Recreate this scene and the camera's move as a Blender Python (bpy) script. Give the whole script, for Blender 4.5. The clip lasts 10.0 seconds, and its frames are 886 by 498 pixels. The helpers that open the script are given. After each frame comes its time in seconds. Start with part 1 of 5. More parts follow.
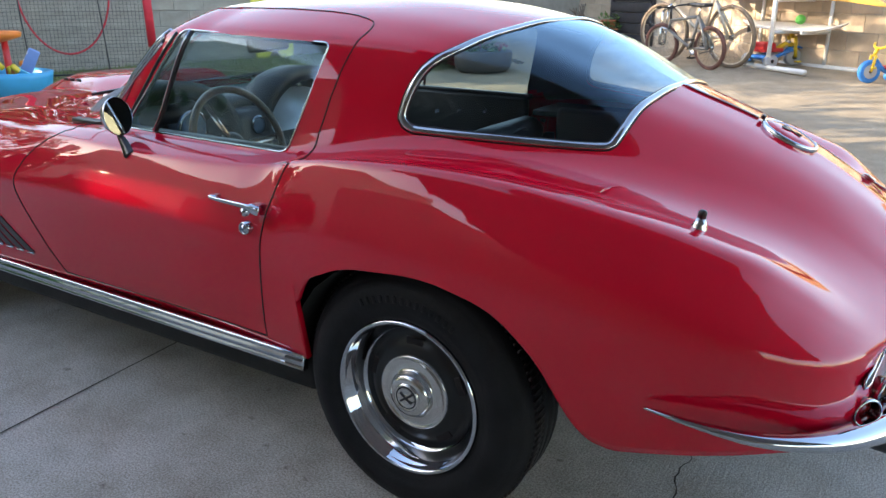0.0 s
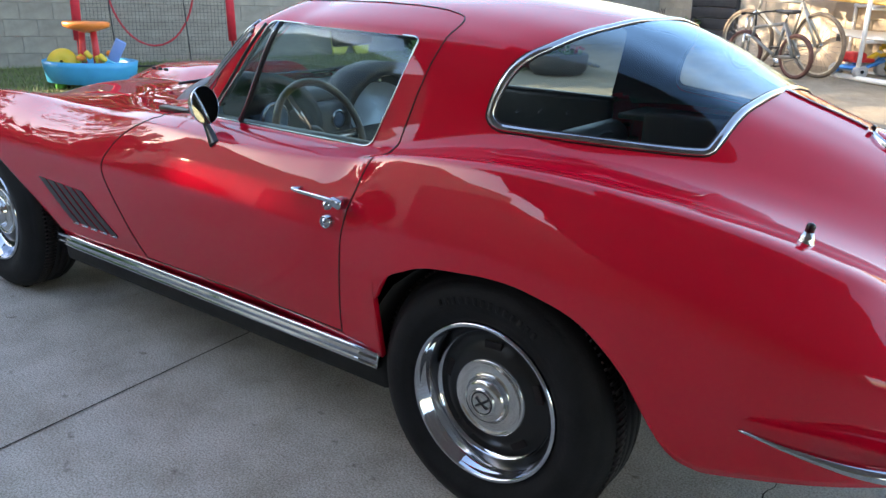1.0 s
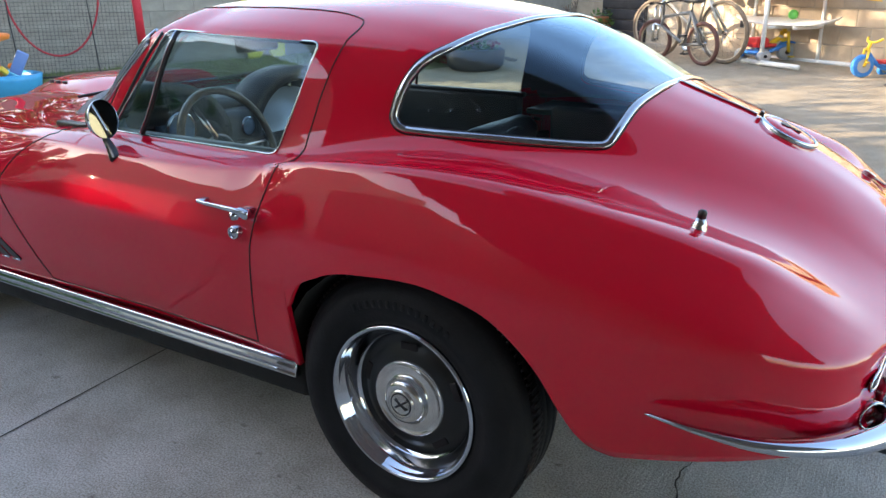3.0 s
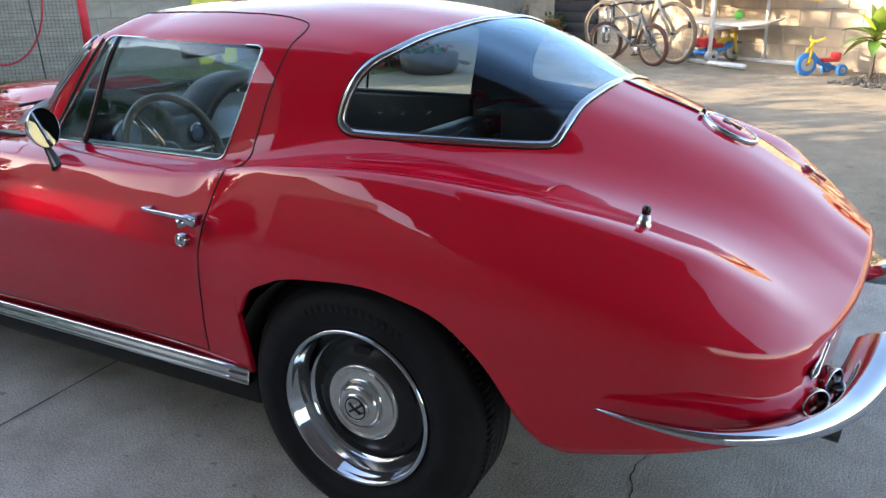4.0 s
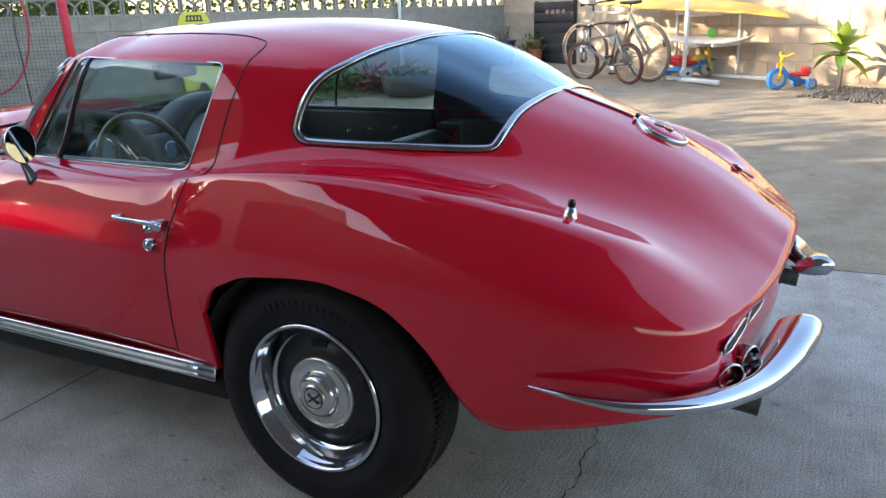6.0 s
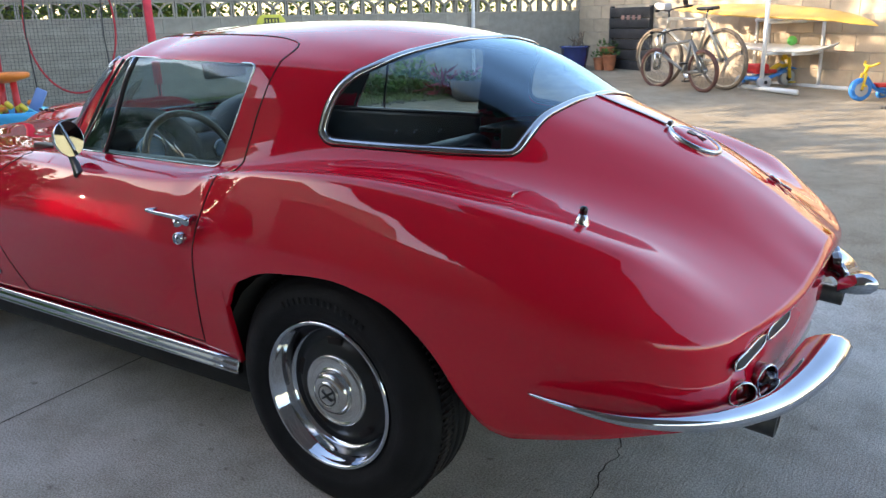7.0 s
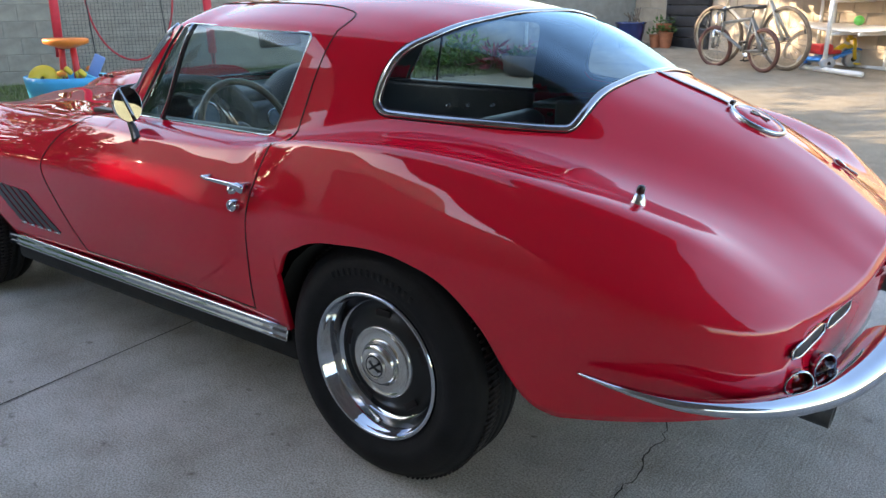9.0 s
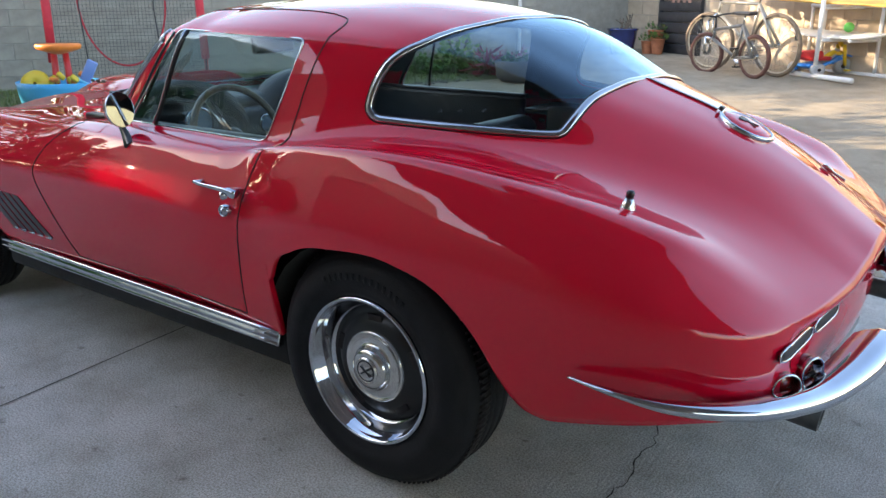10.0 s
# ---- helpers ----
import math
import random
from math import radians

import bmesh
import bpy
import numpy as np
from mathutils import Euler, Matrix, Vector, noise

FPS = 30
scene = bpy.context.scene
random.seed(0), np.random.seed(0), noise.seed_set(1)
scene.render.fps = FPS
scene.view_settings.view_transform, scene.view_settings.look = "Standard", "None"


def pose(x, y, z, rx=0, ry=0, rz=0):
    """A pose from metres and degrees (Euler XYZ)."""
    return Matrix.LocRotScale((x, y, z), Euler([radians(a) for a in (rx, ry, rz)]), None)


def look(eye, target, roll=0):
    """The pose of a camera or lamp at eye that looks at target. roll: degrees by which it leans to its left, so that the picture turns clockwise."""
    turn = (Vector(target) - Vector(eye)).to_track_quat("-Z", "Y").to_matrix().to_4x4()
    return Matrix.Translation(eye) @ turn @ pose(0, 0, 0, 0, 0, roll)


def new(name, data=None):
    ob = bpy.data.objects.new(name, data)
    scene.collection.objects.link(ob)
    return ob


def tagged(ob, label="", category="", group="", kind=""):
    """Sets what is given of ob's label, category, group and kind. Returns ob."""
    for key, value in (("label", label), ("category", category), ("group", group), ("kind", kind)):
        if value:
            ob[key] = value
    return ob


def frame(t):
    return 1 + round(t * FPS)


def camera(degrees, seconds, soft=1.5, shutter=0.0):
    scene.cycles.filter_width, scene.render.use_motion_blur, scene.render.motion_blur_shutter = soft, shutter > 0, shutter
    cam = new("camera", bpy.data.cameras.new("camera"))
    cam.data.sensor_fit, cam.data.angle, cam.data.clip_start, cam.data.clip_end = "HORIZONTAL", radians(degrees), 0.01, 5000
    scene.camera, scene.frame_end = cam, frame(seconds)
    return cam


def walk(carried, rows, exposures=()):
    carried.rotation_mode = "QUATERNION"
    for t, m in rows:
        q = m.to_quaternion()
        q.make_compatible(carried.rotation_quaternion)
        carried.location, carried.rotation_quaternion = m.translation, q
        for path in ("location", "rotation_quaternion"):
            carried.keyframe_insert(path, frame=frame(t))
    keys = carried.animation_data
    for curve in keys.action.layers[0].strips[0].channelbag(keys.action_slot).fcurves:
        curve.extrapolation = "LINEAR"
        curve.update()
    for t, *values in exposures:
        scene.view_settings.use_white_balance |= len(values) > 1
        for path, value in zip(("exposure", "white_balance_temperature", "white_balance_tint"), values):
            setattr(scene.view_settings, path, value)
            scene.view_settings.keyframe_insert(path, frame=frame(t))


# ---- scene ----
cam = camera(58.38, 10.0)
PATH = [
    (0.0, 1.0057, -2.2489, 1.2993, 71.600, -0.386, 32.368),
    (0.5, 0.9762, -2.2356, 1.2953, 71.813, -1.005, 34.247),
    (1.0, 0.9367, -2.2378, 1.2817, 71.612, -1.478, 37.430),
    (1.5, 0.9106, -2.2340, 1.2826, 71.033, -1.210, 38.990),
    (2.0, 0.9027, -2.2349, 1.2842, 70.532, -0.833, 39.244),
    (2.5, 0.9382, -2.2272, 1.2942, 70.900, -0.079, 36.457),
    (3.0, 0.9837, -2.2105, 1.2957, 71.486, 0.093, 31.807),
    (4.5, 1.0114, -2.2002, 1.2826, 72.051, 0.730, 28.023),
    (5.0, 1.0322, -2.2073, 1.2723, 72.894, 1.102, 26.888),
    (5.5, 1.0876, -2.3066, 1.2693, 73.126, 1.615, 26.301),
    (7.0, 1.3013, -2.2062, 1.2611, 73.899, 1.161, 33.521),
    (7.5, 1.2964, -2.2205, 1.2581, 72.708, 1.179, 35.131),
    (8.0, 1.2821, -2.2237, 1.2646, 72.333, 0.472, 36.921),
    (8.5, 1.2805, -2.2112, 1.2564, 72.387, 0.264, 37.321),
    (9.0, 1.2811, -2.2066, 1.2559, 72.171, 0.291, 37.139),
    (9.5, 1.2889, -2.2139, 1.2549, 72.223, 0.096, 37.043),
    (10.0, 1.2913, -2.2114, 1.2571, 72.571, 0.177, 36.676),
]
walk(cam, [(t, pose(x, y, z, a, b, c)) for t, x, y, z, a, b, c in PATH], [(0.0, 2.44, 7000.0, 15.0), (1.0, 2.56, 7000.0, 15.0), (1.6, 2.68, 7000.0, 15.0), (2.1, 2.70, 7000.0, 15.0), (3.0, 2.54, 7000.0, 15.0), (4.5, 2.40, 7000.0, 15.0), (7.0, 2.32, 7000.0, 15.0), (8.0, 2.38, 7000.0, 15.0), (9.0, 2.42, 7000.0, 15.0), (10.0, 2.42, 7000.0, 15.0)])

# ---- light ----
# The sun is low, behind the camera and towards the car's nose.
SUN_DIR = Vector((-0.83, -0.49, 0.27)).normalized()
world = bpy.data.worlds.new("world")
scene.world = world
world.use_nodes = True
wn = world.node_tree.nodes
sky = wn.new("ShaderNodeTexSky")
sky.sky_type = "NISHITA"
sky.sun_disc = False
sky.sun_elevation = math.asin(SUN_DIR.z)
sky.sun_rotation = math.atan2(SUN_DIR.x, SUN_DIR.y)
sky.air_density, sky.dust_density, sky.ozone_density = 1.0, 0.9, 1.2
world.node_tree.links.new(sky.outputs[0], wn["Background"].inputs[0])
wn["Background"].inputs[1].default_value = 0.15
sun_data = bpy.data.lights.new("sun", "SUN")
sun_data.energy, sun_data.angle, sun_data.color = 3.6, radians(0.4), (1.0, 0.86, 0.66)
sun = new("sun", sun_data)
sun.matrix_world = look(SUN_DIR * 30, (0, 0, 0))

# ---- materials ----
def material(name, base, rough=0.5, metal=0.0, var=0.0, scale=8.0, bump=0.0, bump_scale=200.0, coat=0.0, dark=None, spread=0.0, detail=6.0):
    """A principled material with a broad stain of the colour, fine grain as relief, and a random shade for each piece."""
    m = bpy.data.materials.new(name)
    m.use_nodes = True
    t = m.node_tree
    b = t.nodes["Principled BSDF"]
    b.inputs["Base Color"].default_value = (*base, 1)
    b.inputs["Roughness"].default_value = rough
    b.inputs["Metallic"].default_value = metal
    b.inputs["Coat Weight"].default_value = coat
    b.inputs["Coat Roughness"].default_value = 0.02
    co = t.nodes.new("ShaderNodeTexCoord")
    if var > 0 or dark or spread > 0:
        n = t.nodes.new("ShaderNodeTexNoise")
        n.inputs["Scale"].default_value, n.inputs["Detail"].default_value, n.inputs["Roughness"].default_value = scale, detail, 0.6
        t.links.new(co.outputs["Object"], n.inputs["Vector"])
        r = t.nodes.new("ShaderNodeValToRGB")
        r.color_ramp.elements[0].position, r.color_ramp.elements[1].position = 0.3, 0.72
        low = dark if dark else [c * (1 - var) for c in base]
        r.color_ramp.elements[0].color = (*low, 1)
        r.color_ramp.elements[1].color = (*[min(1, c * (1 + var * 0.5)) for c in base], 1)
        t.links.new(n.outputs[0], r.inputs[0])
        out = r.outputs[0]
        if spread > 0:
            info = t.nodes.new("ShaderNodeObjectInfo")
            hsv = t.nodes.new("ShaderNodeHueSaturation")
            mr = t.nodes.new("ShaderNodeMapRange")
            mr.inputs[3].default_value, mr.inputs[4].default_value = 1 - spread, 1 + spread
            t.links.new(info.outputs["Random"], mr.inputs[0])
            t.links.new(mr.outputs[0], hsv.inputs["Value"])
            t.links.new(out, hsv.inputs["Color"])
            out = hsv.outputs[0]
        t.links.new(out, b.inputs["Base Color"])
        rr = t.nodes.new("ShaderNodeMapRange")
        rr.inputs[3].default_value, rr.inputs[4].default_value = min(1, rough * 1.15), rough * 0.85
        t.links.new(n.outputs[0], rr.inputs[0])
        t.links.new(rr.outputs[0], b.inputs["Roughness"])
    if bump > 0:
        n2 = t.nodes.new("ShaderNodeTexNoise")
        n2.inputs["Scale"].default_value, n2.inputs["Detail"].default_value = bump_scale, 4.0
        t.links.new(co.outputs["Object"], n2.inputs["Vector"])
        bp = t.nodes.new("ShaderNodeBump")
        bp.inputs["Strength"].default_value, bp.inputs["Distance"].default_value = bump, 0.004
        t.links.new(n2.outputs[0], bp.inputs["Height"])
        t.links.new(bp.outputs[0], b.inputs["Normal"])
    return m


def glass_material(name, tint, ior=1.5):
    """A thin pane: tinted clear, with a mirror gloss that grows at a grazing angle."""
    m = bpy.data.materials.new(name)
    m.use_nodes = True
    t = m.node_tree
    t.nodes.remove(t.nodes["Principled BSDF"])
    clear, gloss = t.nodes.new("ShaderNodeBsdfTransparent"), t.nodes.new("ShaderNodeBsdfGlossy")
    clear.inputs[0].default_value = (*tint, 1)
    gloss.inputs["Roughness"].default_value = 0.01
    # blue put into the gloss colour so that reflected sky looks bluer
    gloss.inputs[0].default_value = (0.58, 0.81, 1.0, 1)
    face, mix = t.nodes.new("ShaderNodeLayerWeight"), t.nodes.new("ShaderNodeMixShader")
    face.inputs[0].default_value = 0.5
    power, lift = t.nodes.new("ShaderNodeMath"), t.nodes.new("ShaderNodeMapRange")
    power.operation = "POWER"
    power.inputs[1].default_value = 3.6
    lift.inputs[3].default_value = 0.06
    t.links.new(face.outputs["Facing"], power.inputs[0])
    t.links.new(power.outputs[0], lift.inputs[0])
    t.links.new(lift.outputs[0], mix.inputs[0])
    t.links.new(clear.outputs[0], mix.inputs[1])
    t.links.new(gloss.outputs[0], mix.inputs[2])
    t.links.new(mix.outputs[0], t.nodes["Material Output"].inputs[0])
    return m


RED = material("red_paint", (0.57, 0.0045, 0.024), 0.45, 0.0, coat=1.0, var=0.05, scale=2.0)
RED.node_tree.nodes["Principled BSDF"].inputs["Specular IOR Level"].default_value = 0.0
RED.node_tree.nodes["Principled BSDF"].inputs["Coat Roughness"].default_value = 0.012
RED.node_tree.nodes["Principled BSDF"].inputs["Coat IOR"].default_value = 1.58
CHROME = material("chrome", (0.53, 0.56, 0.61), 0.05, 1.0, var=0.06, scale=12)
TRIM_CHROME = material("trim_chrome", (0.46, 0.48, 0.51), 0.11, 1.0, var=0.15, scale=15)
DARK_CHROME = material("dim_chrome", (0.30, 0.27, 0.27), 0.12, 1.0, var=0.2, scale=40)
DARK_METAL = material("dark_metal", (0.06, 0.06, 0.062), 0.5, 0.6, var=0.4, scale=25)
STEEL = material("brushed_metal", (0.62, 0.62, 0.6), 0.25, 1.0, var=0.1, scale=20)
RUBBER = material("tyre_rubber", (0.0075, 0.0075, 0.009), 0.62, var=0.35, scale=14, bump=0.25, bump_scale=160)
RUBBER.node_tree.nodes["Principled BSDF"].inputs["Specular IOR Level"].default_value = 0.25
BLACK = material("black_paint", (0.012, 0.012, 0.014), 0.3, var=0.3, scale=9)
GAP = material("panel_gap", (0.006, 0.002, 0.003), 0.7)
UNDER = material("underbody", (0.012, 0.012, 0.012), 0.85, var=0.4, scale=7, bump=0.3, bump_scale=60)
VINYL = material("black_vinyl", (0.016, 0.017, 0.02), 0.38, var=0.3, scale=20, bump=0.25, bump_scale=350)
WOOD = material("steering_wood", (0.10, 0.055, 0.03), 0.3, var=0.45, scale=30, coat=0.5)
# the sky's reflection on the dark gauges is put into this blue
GAUGE = material("gauge_sky_blue", (0.22, 0.33, 0.48), 0.12, 0.3, coat=1.0, var=0.3, scale=25)
CAR_GLASS = glass_material("car_glass", (0.72, 0.80, 0.79))
MIRROR_GLASS = material("mirror_glass", (0.66, 0.65, 0.60), 0.02, 1.0)
LENS_RED = material("red_lens", (0.22, 0.008, 0.008), 0.12, coat=1.0, var=0.1)
GREY_METAL = material("grey_alloy", (0.36, 0.36, 0.36), 0.38, 0.7, var=0.15, scale=30)


def concrete_material():
    """Broomed concrete: broad stains, speckle and fine brushed relief."""
    m = bpy.data.materials.new("concrete")
    m.use_nodes = True
    t = m.node_tree
    b = t.nodes["Principled BSDF"]
    co = t.nodes.new("ShaderNodeTexCoord")

    def noise_of(scale, detail, stretch=(1, 1, 1)):
        mp = t.nodes.new("ShaderNodeMapping")
        mp.inputs["Scale"].default_value = stretch
        mp.inputs["Rotation"].default_value = (0, 0, radians(8))
        n = t.nodes.new("ShaderNodeTexNoise")
        n.inputs["Scale"].default_value, n.inputs["Detail"].default_value, n.inputs["Roughness"].default_value = scale, detail, 0.62
        t.links.new(co.outputs["Object"], mp.inputs["Vector"])
        t.links.new(mp.outputs[0], n.inputs["Vector"])
        return n

    def ramp(node, p0, c0, p1, c1):
        r = t.nodes.new("ShaderNodeValToRGB")
        r.color_ramp.elements[0].position, r.color_ramp.elements[1].position = p0, p1
        r.color_ramp.elements[0].color, r.color_ramp.elements[1].color = (*c0, 1), (*c1, 1)
        t.links.new(node.outputs[0], r.inputs[0])
        return r

    def mult(a, c, f):
        x = t.nodes.new("ShaderNodeMix")
        x.data_type, x.blend_type = "RGBA", "MULTIPLY"
        x.inputs[0].default_value = f
        t.links.new(a.outputs[0] if a.bl_idname != "ShaderNodeMix" else a.outputs[2], x.inputs[6])
        t.links.new(c.outputs[0], x.inputs[7])
        return x

    broad = ramp(noise_of(0.9, 8), .28, (.46, .435, .39), .72, (.72, .695, .645))
    blot = ramp(noise_of(5.0, 7), .34, (.62, .58, .52), .60, (1, 1, 1))
    speck = ramp(noise_of(170, 4), .38, (.46, .44, .41), .60, (1.0, 1.0, 1.0))
    spots = ramp(noise_of(13, 2), .24, (.35, .32, .28), .33, (1, 1, 1))
    out = mult(mult(mult(broad, blot, .6), speck, .9), spots, .7)
    # the slab beyond the long joint is darker and browner
    sep, line = t.nodes.new("ShaderNodeSeparateXYZ"), t.nodes.new("ShaderNodeMath")
    line.operation = "MULTIPLY_ADD"
    line.inputs[1].default_value = -.095
    t.links.new(co.outputs["Object"], sep.inputs[0])
    t.links.new(sep.outputs[0], line.inputs[0])
    t.links.new(sep.outputs[1], line.inputs[2])
    far_slab = t.nodes.new("ShaderNodeMapRange")
    far_slab.inputs[1].default_value, far_slab.inputs[2].default_value = 1.68, 1.70
    t.links.new(line.outputs[0], far_slab.inputs[0])
    tone = t.nodes.new("ShaderNodeMix")
    tone.data_type, tone.blend_type = "RGBA", "MULTIPLY"
    t.links.new(far_slab.outputs[0], tone.inputs[0])
    t.links.new(out.outputs[2], tone.inputs[6])
    tone.inputs[7].default_value = (.66, .58, .46, 1)
    out = tone
    t.links.new(out.outputs[2], b.inputs["Base Color"])
    b.inputs["Roughness"].default_value = 0.88
    grain, brush = noise_of(210, 4), noise_of(110, 3, (1, .05, 1))
    add = t.nodes.new("ShaderNodeMath")
    t.links.new(grain.outputs[0], add.inputs[0])
    t.links.new(brush.outputs[0], add.inputs[1])
    bp = t.nodes.new("ShaderNodeBump")
    bp.inputs["Strength"].default_value, bp.inputs["Distance"].default_value = 0.8, 0.0035
    t.links.new(add.outputs[0], bp.inputs["Height"])
    t.links.new(bp.outputs[0], b.inputs["Normal"])
    return m


CONCRETE = concrete_material()
BLOCK_GREY = material("grey_block", (0.37, 0.34, 0.285), 0.92, var=0.24, scale=5, bump=0.5, bump_scale=90, spread=0.05)
BLOCK_TAN = material("tan_block", (0.46, 0.37, 0.27), 0.92, var=0.18, scale=5, bump=0.5, bump_scale=90, spread=0.09)
MORTAR = material("mortar", (0.40, 0.35, 0.28), 0.95, var=0.2, scale=8, bump=0.5, bump_scale=150)
MORTAR_GREY = material("grey_mortar", (0.31, 0.29, 0.25), 0.95, var=0.2, scale=8, bump=0.5, bump_scale=150)
GRASS = material("grass_blades", (0.17, 0.22, 0.065), 0.7, var=0.45, scale=30)
SOIL = material("lawn_soil", (0.13, 0.135, 0.055), 0.95, var=0.4, scale=5, bump=0.6, bump_scale=60)
STUCCO = material("stucco", (0.55, 0.48, 0.38), 0.9, var=0.12, scale=3, bump=0.5, bump_scale=140)
WHEEL_BLACK = material("wheel_black", (0.005, 0.005, 0.006), 0.32, var=0.3, scale=9)
SATIN = material("satin_metal", (0.66, 0.65, 0.63), 0.16, 1.0, var=0.12, scale=30)
# the sky mirrored in the dash panel is put into its pale colour
PALE_PANEL = material("pale_panel", (0.64, 0.70, 0.76), 0.35, 0.5, var=0.1, scale=10)
DARK_LENS = material("dark_lens", (0.012, 0.012, 0.014), 0.6, coat=0.0, var=0.2)
BACKDROP = material("backdrop_brown", (0.34, 0.28, 0.22), 0.85, var=0.3, scale=2)

# ---- building tools ----
def mesh_ob(name, verts, faces, mat, parent=None, label="", smooth=True):
    me = bpy.data.meshes.new(name)
    me.from_pydata([tuple(float(c) for c in v) for v in verts], [], [tuple(int(i) for i in f) for f in faces])
    me.update()
    if smooth:
        me.polygons.foreach_set("use_smooth", [True] * len(me.polygons))
    me.materials.append(mat)
    ob = new(name, me)
    if parent:
        ob.parent = parent
    if label:
        ob["label"] = label
    return ob


def thing(name, place, label, category, group="", turn=0.0):
    ob = new(name)
    ob.empty_display_size = 0.1
    ob.matrix_basis = pose(*place, 0, 0, turn)
    return tagged(ob, label, category, group)


def join(*pieces):
    """Several (verts, faces) as one."""
    vs, fs = [], []
    for v, f in pieces:
        k = len(vs)
        vs += [tuple(p) for p in v]
        fs += [tuple(i + k for i in q) for q in f]
    return vs, fs


def moved(piece, m):
    return [tuple(m @ Vector(v)) for v in piece[0]], piece[1]


def box(sx, sy, sz, at=(0, 0, 0), bevel=0.0, segs=2):
    """A box round the place at, its edges rounded."""
    bm = bmesh.new()
    bmesh.ops.create_cube(bm, size=1.0, matrix=Matrix.Diagonal((sx, sy, sz, 1)))
    if bevel > 0:
        bmesh.ops.bevel(bm, geom=bm.edges[:], offset=min(bevel, 0.49 * min(sx, sy, sz)), segments=segs, affect="EDGES", profile=0.5)
    bm.verts.ensure_lookup_table()
    out = [tuple(v.co + Vector(at)) for v in bm.verts], [tuple(v.index for v in f.verts) for f in bm.faces]
    bm.free()
    return out


def lathe(profile, segs=48, axis="z", at=(0, 0, 0), cap=True):
    """Turns (radius, height) points round an axis."""
    vs, fs = [], []
    for r, h in profile:
        for k in range(segs):
            a = 2 * math.pi * k / segs
            c, s = r * math.cos(a), r * math.sin(a)
            p = (c, s, h) if axis == "z" else (c, h, s) if axis == "y" else (h, c, s)
            vs.append(tuple(p[i] + at[i] for i in range(3)))
    n = len(profile)
    for i in range(n - 1):
        for k in range(segs):
            q = (i * segs + k, i * segs + (k + 1) % segs, (i + 1) * segs + (k + 1) % segs, (i + 1) * segs + k)
            fs.append(q if axis != "y" else q[::-1])
    if cap:
        fs.append(tuple(range(segs))[::-1])
        fs.append(tuple((n - 1) * segs + k for k in range(segs)))
    return vs, fs


def smooth_path(points, per=8, closed=False):
    """A Catmull-Rom path through points."""
    p = [Vector(q) for q in points]
    n = len(p)
    out = []
    for i in range(n if closed else n - 1):
        a, b, c, d = (p[(i + k) % n] for k in (-1, 0, 1, 2)) if closed else (p[max(i - 1, 0)], p[i], p[i + 1], p[min(i + 2, n - 1)])
        for k in range(per):
            t = k / per
            out.append(0.5 * ((2 * b) + (c - a) * t + (2 * a - 5 * b + 4 * c - d) * t * t + (3 * b - a - 3 * c + d) * t ** 3))
    if not closed:
        out.append(p[-1])
    return out


def sweep(path, section, ups, scales=None, closed=False):
    """Carries a closed section (side, up) along a path. ups: one up direction, or one for each point."""
    n, m = len(path), len(section)
    path = [Vector(p) for p in path]
    vs, fs = [], []
    for i in range(n):
        a = path[(i - 1) % n] if closed or i > 0 else path[0]
        b = path[(i + 1) % n] if closed or i < n - 1 else path[-1]
        along = (b - a).normalized()
        up = Vector(ups[i]) if isinstance(ups, list) else Vector(ups)
        side = along.cross(up).normalized()
        up = side.cross(along).normalized()
        k = scales[i] if scales else 1.0
        for s, u in section:
            vs.append(path[i] + side * (s * k) + up * (u * k))
    for i in range(n if closed else n - 1):
        for j in range(m):
            fs.append((i * m + j, i * m + (j + 1) % m, ((i + 1) % n) * m + (j + 1) % m, ((i + 1) % n) * m + j))
    if not closed:
        fs.append(tuple(range(m))[::-1])
        fs.append(tuple((n - 1) * m + j for j in range(m)))
    return vs, fs


def ring_section(rs, ru=None, segs=8, lift=0.0):
    ru = rs if ru is None else ru
    return [(rs * math.cos(2 * math.pi * k / segs), lift + ru * math.sin(2 * math.pi * k / segs)) for k in range(segs)]


def tube(path, r, segs=8, closed=False, scales=None):
    path = [Vector(p) for p in path]
    if closed:
        up = (path[len(path) // 3] - path[0]).cross(path[2 * len(path) // 3] - path[0]).normalized()
    else:
        d = path[-1] - path[0]
        up = Vector((0, 0, 1)) if abs(d.normalized().z) < 0.8 else Vector((0, 1, 0))
    return sweep(path, ring_section(r, segs=segs), up, scales, closed)


def curve(*pairs):
    """A smooth function through (x, value) pairs."""
    xs, ys = np.array([p[0] for p in pairs], float), np.array([p[1] for p in pairs], float)
    d = np.diff(ys) / np.diff(xs)
    m = np.concatenate([[d[0]], (d[:-1] * np.diff(xs)[1:] + d[1:] * np.diff(xs)[:-1]) / (np.diff(xs)[1:] + np.diff(xs)[:-1]), [d[-1]]])

    def f(x):
        x = min(max(x, xs[0]), xs[-1])
        i = min(max(int(np.searchsorted(xs, x)) - 1, 0), len(xs) - 2)
        h = xs[i + 1] - xs[i]
        t = (x - xs[i]) / h
        return float((2 * t ** 3 - 3 * t * t + 1) * ys[i] + (t ** 3 - 2 * t * t + t) * h * m[i] + (-2 * t ** 3 + 3 * t * t) * ys[i + 1] + (t ** 3 - t * t) * h * m[i + 1])
    return f

# ---- the car: x towards its tail, its rear axle at x = 0, its middle at y = 0 ----
car = thing("sports_car", (0, 0, 0), "glossy red fastback sports coupe with chrome trim parked on concrete", "car")

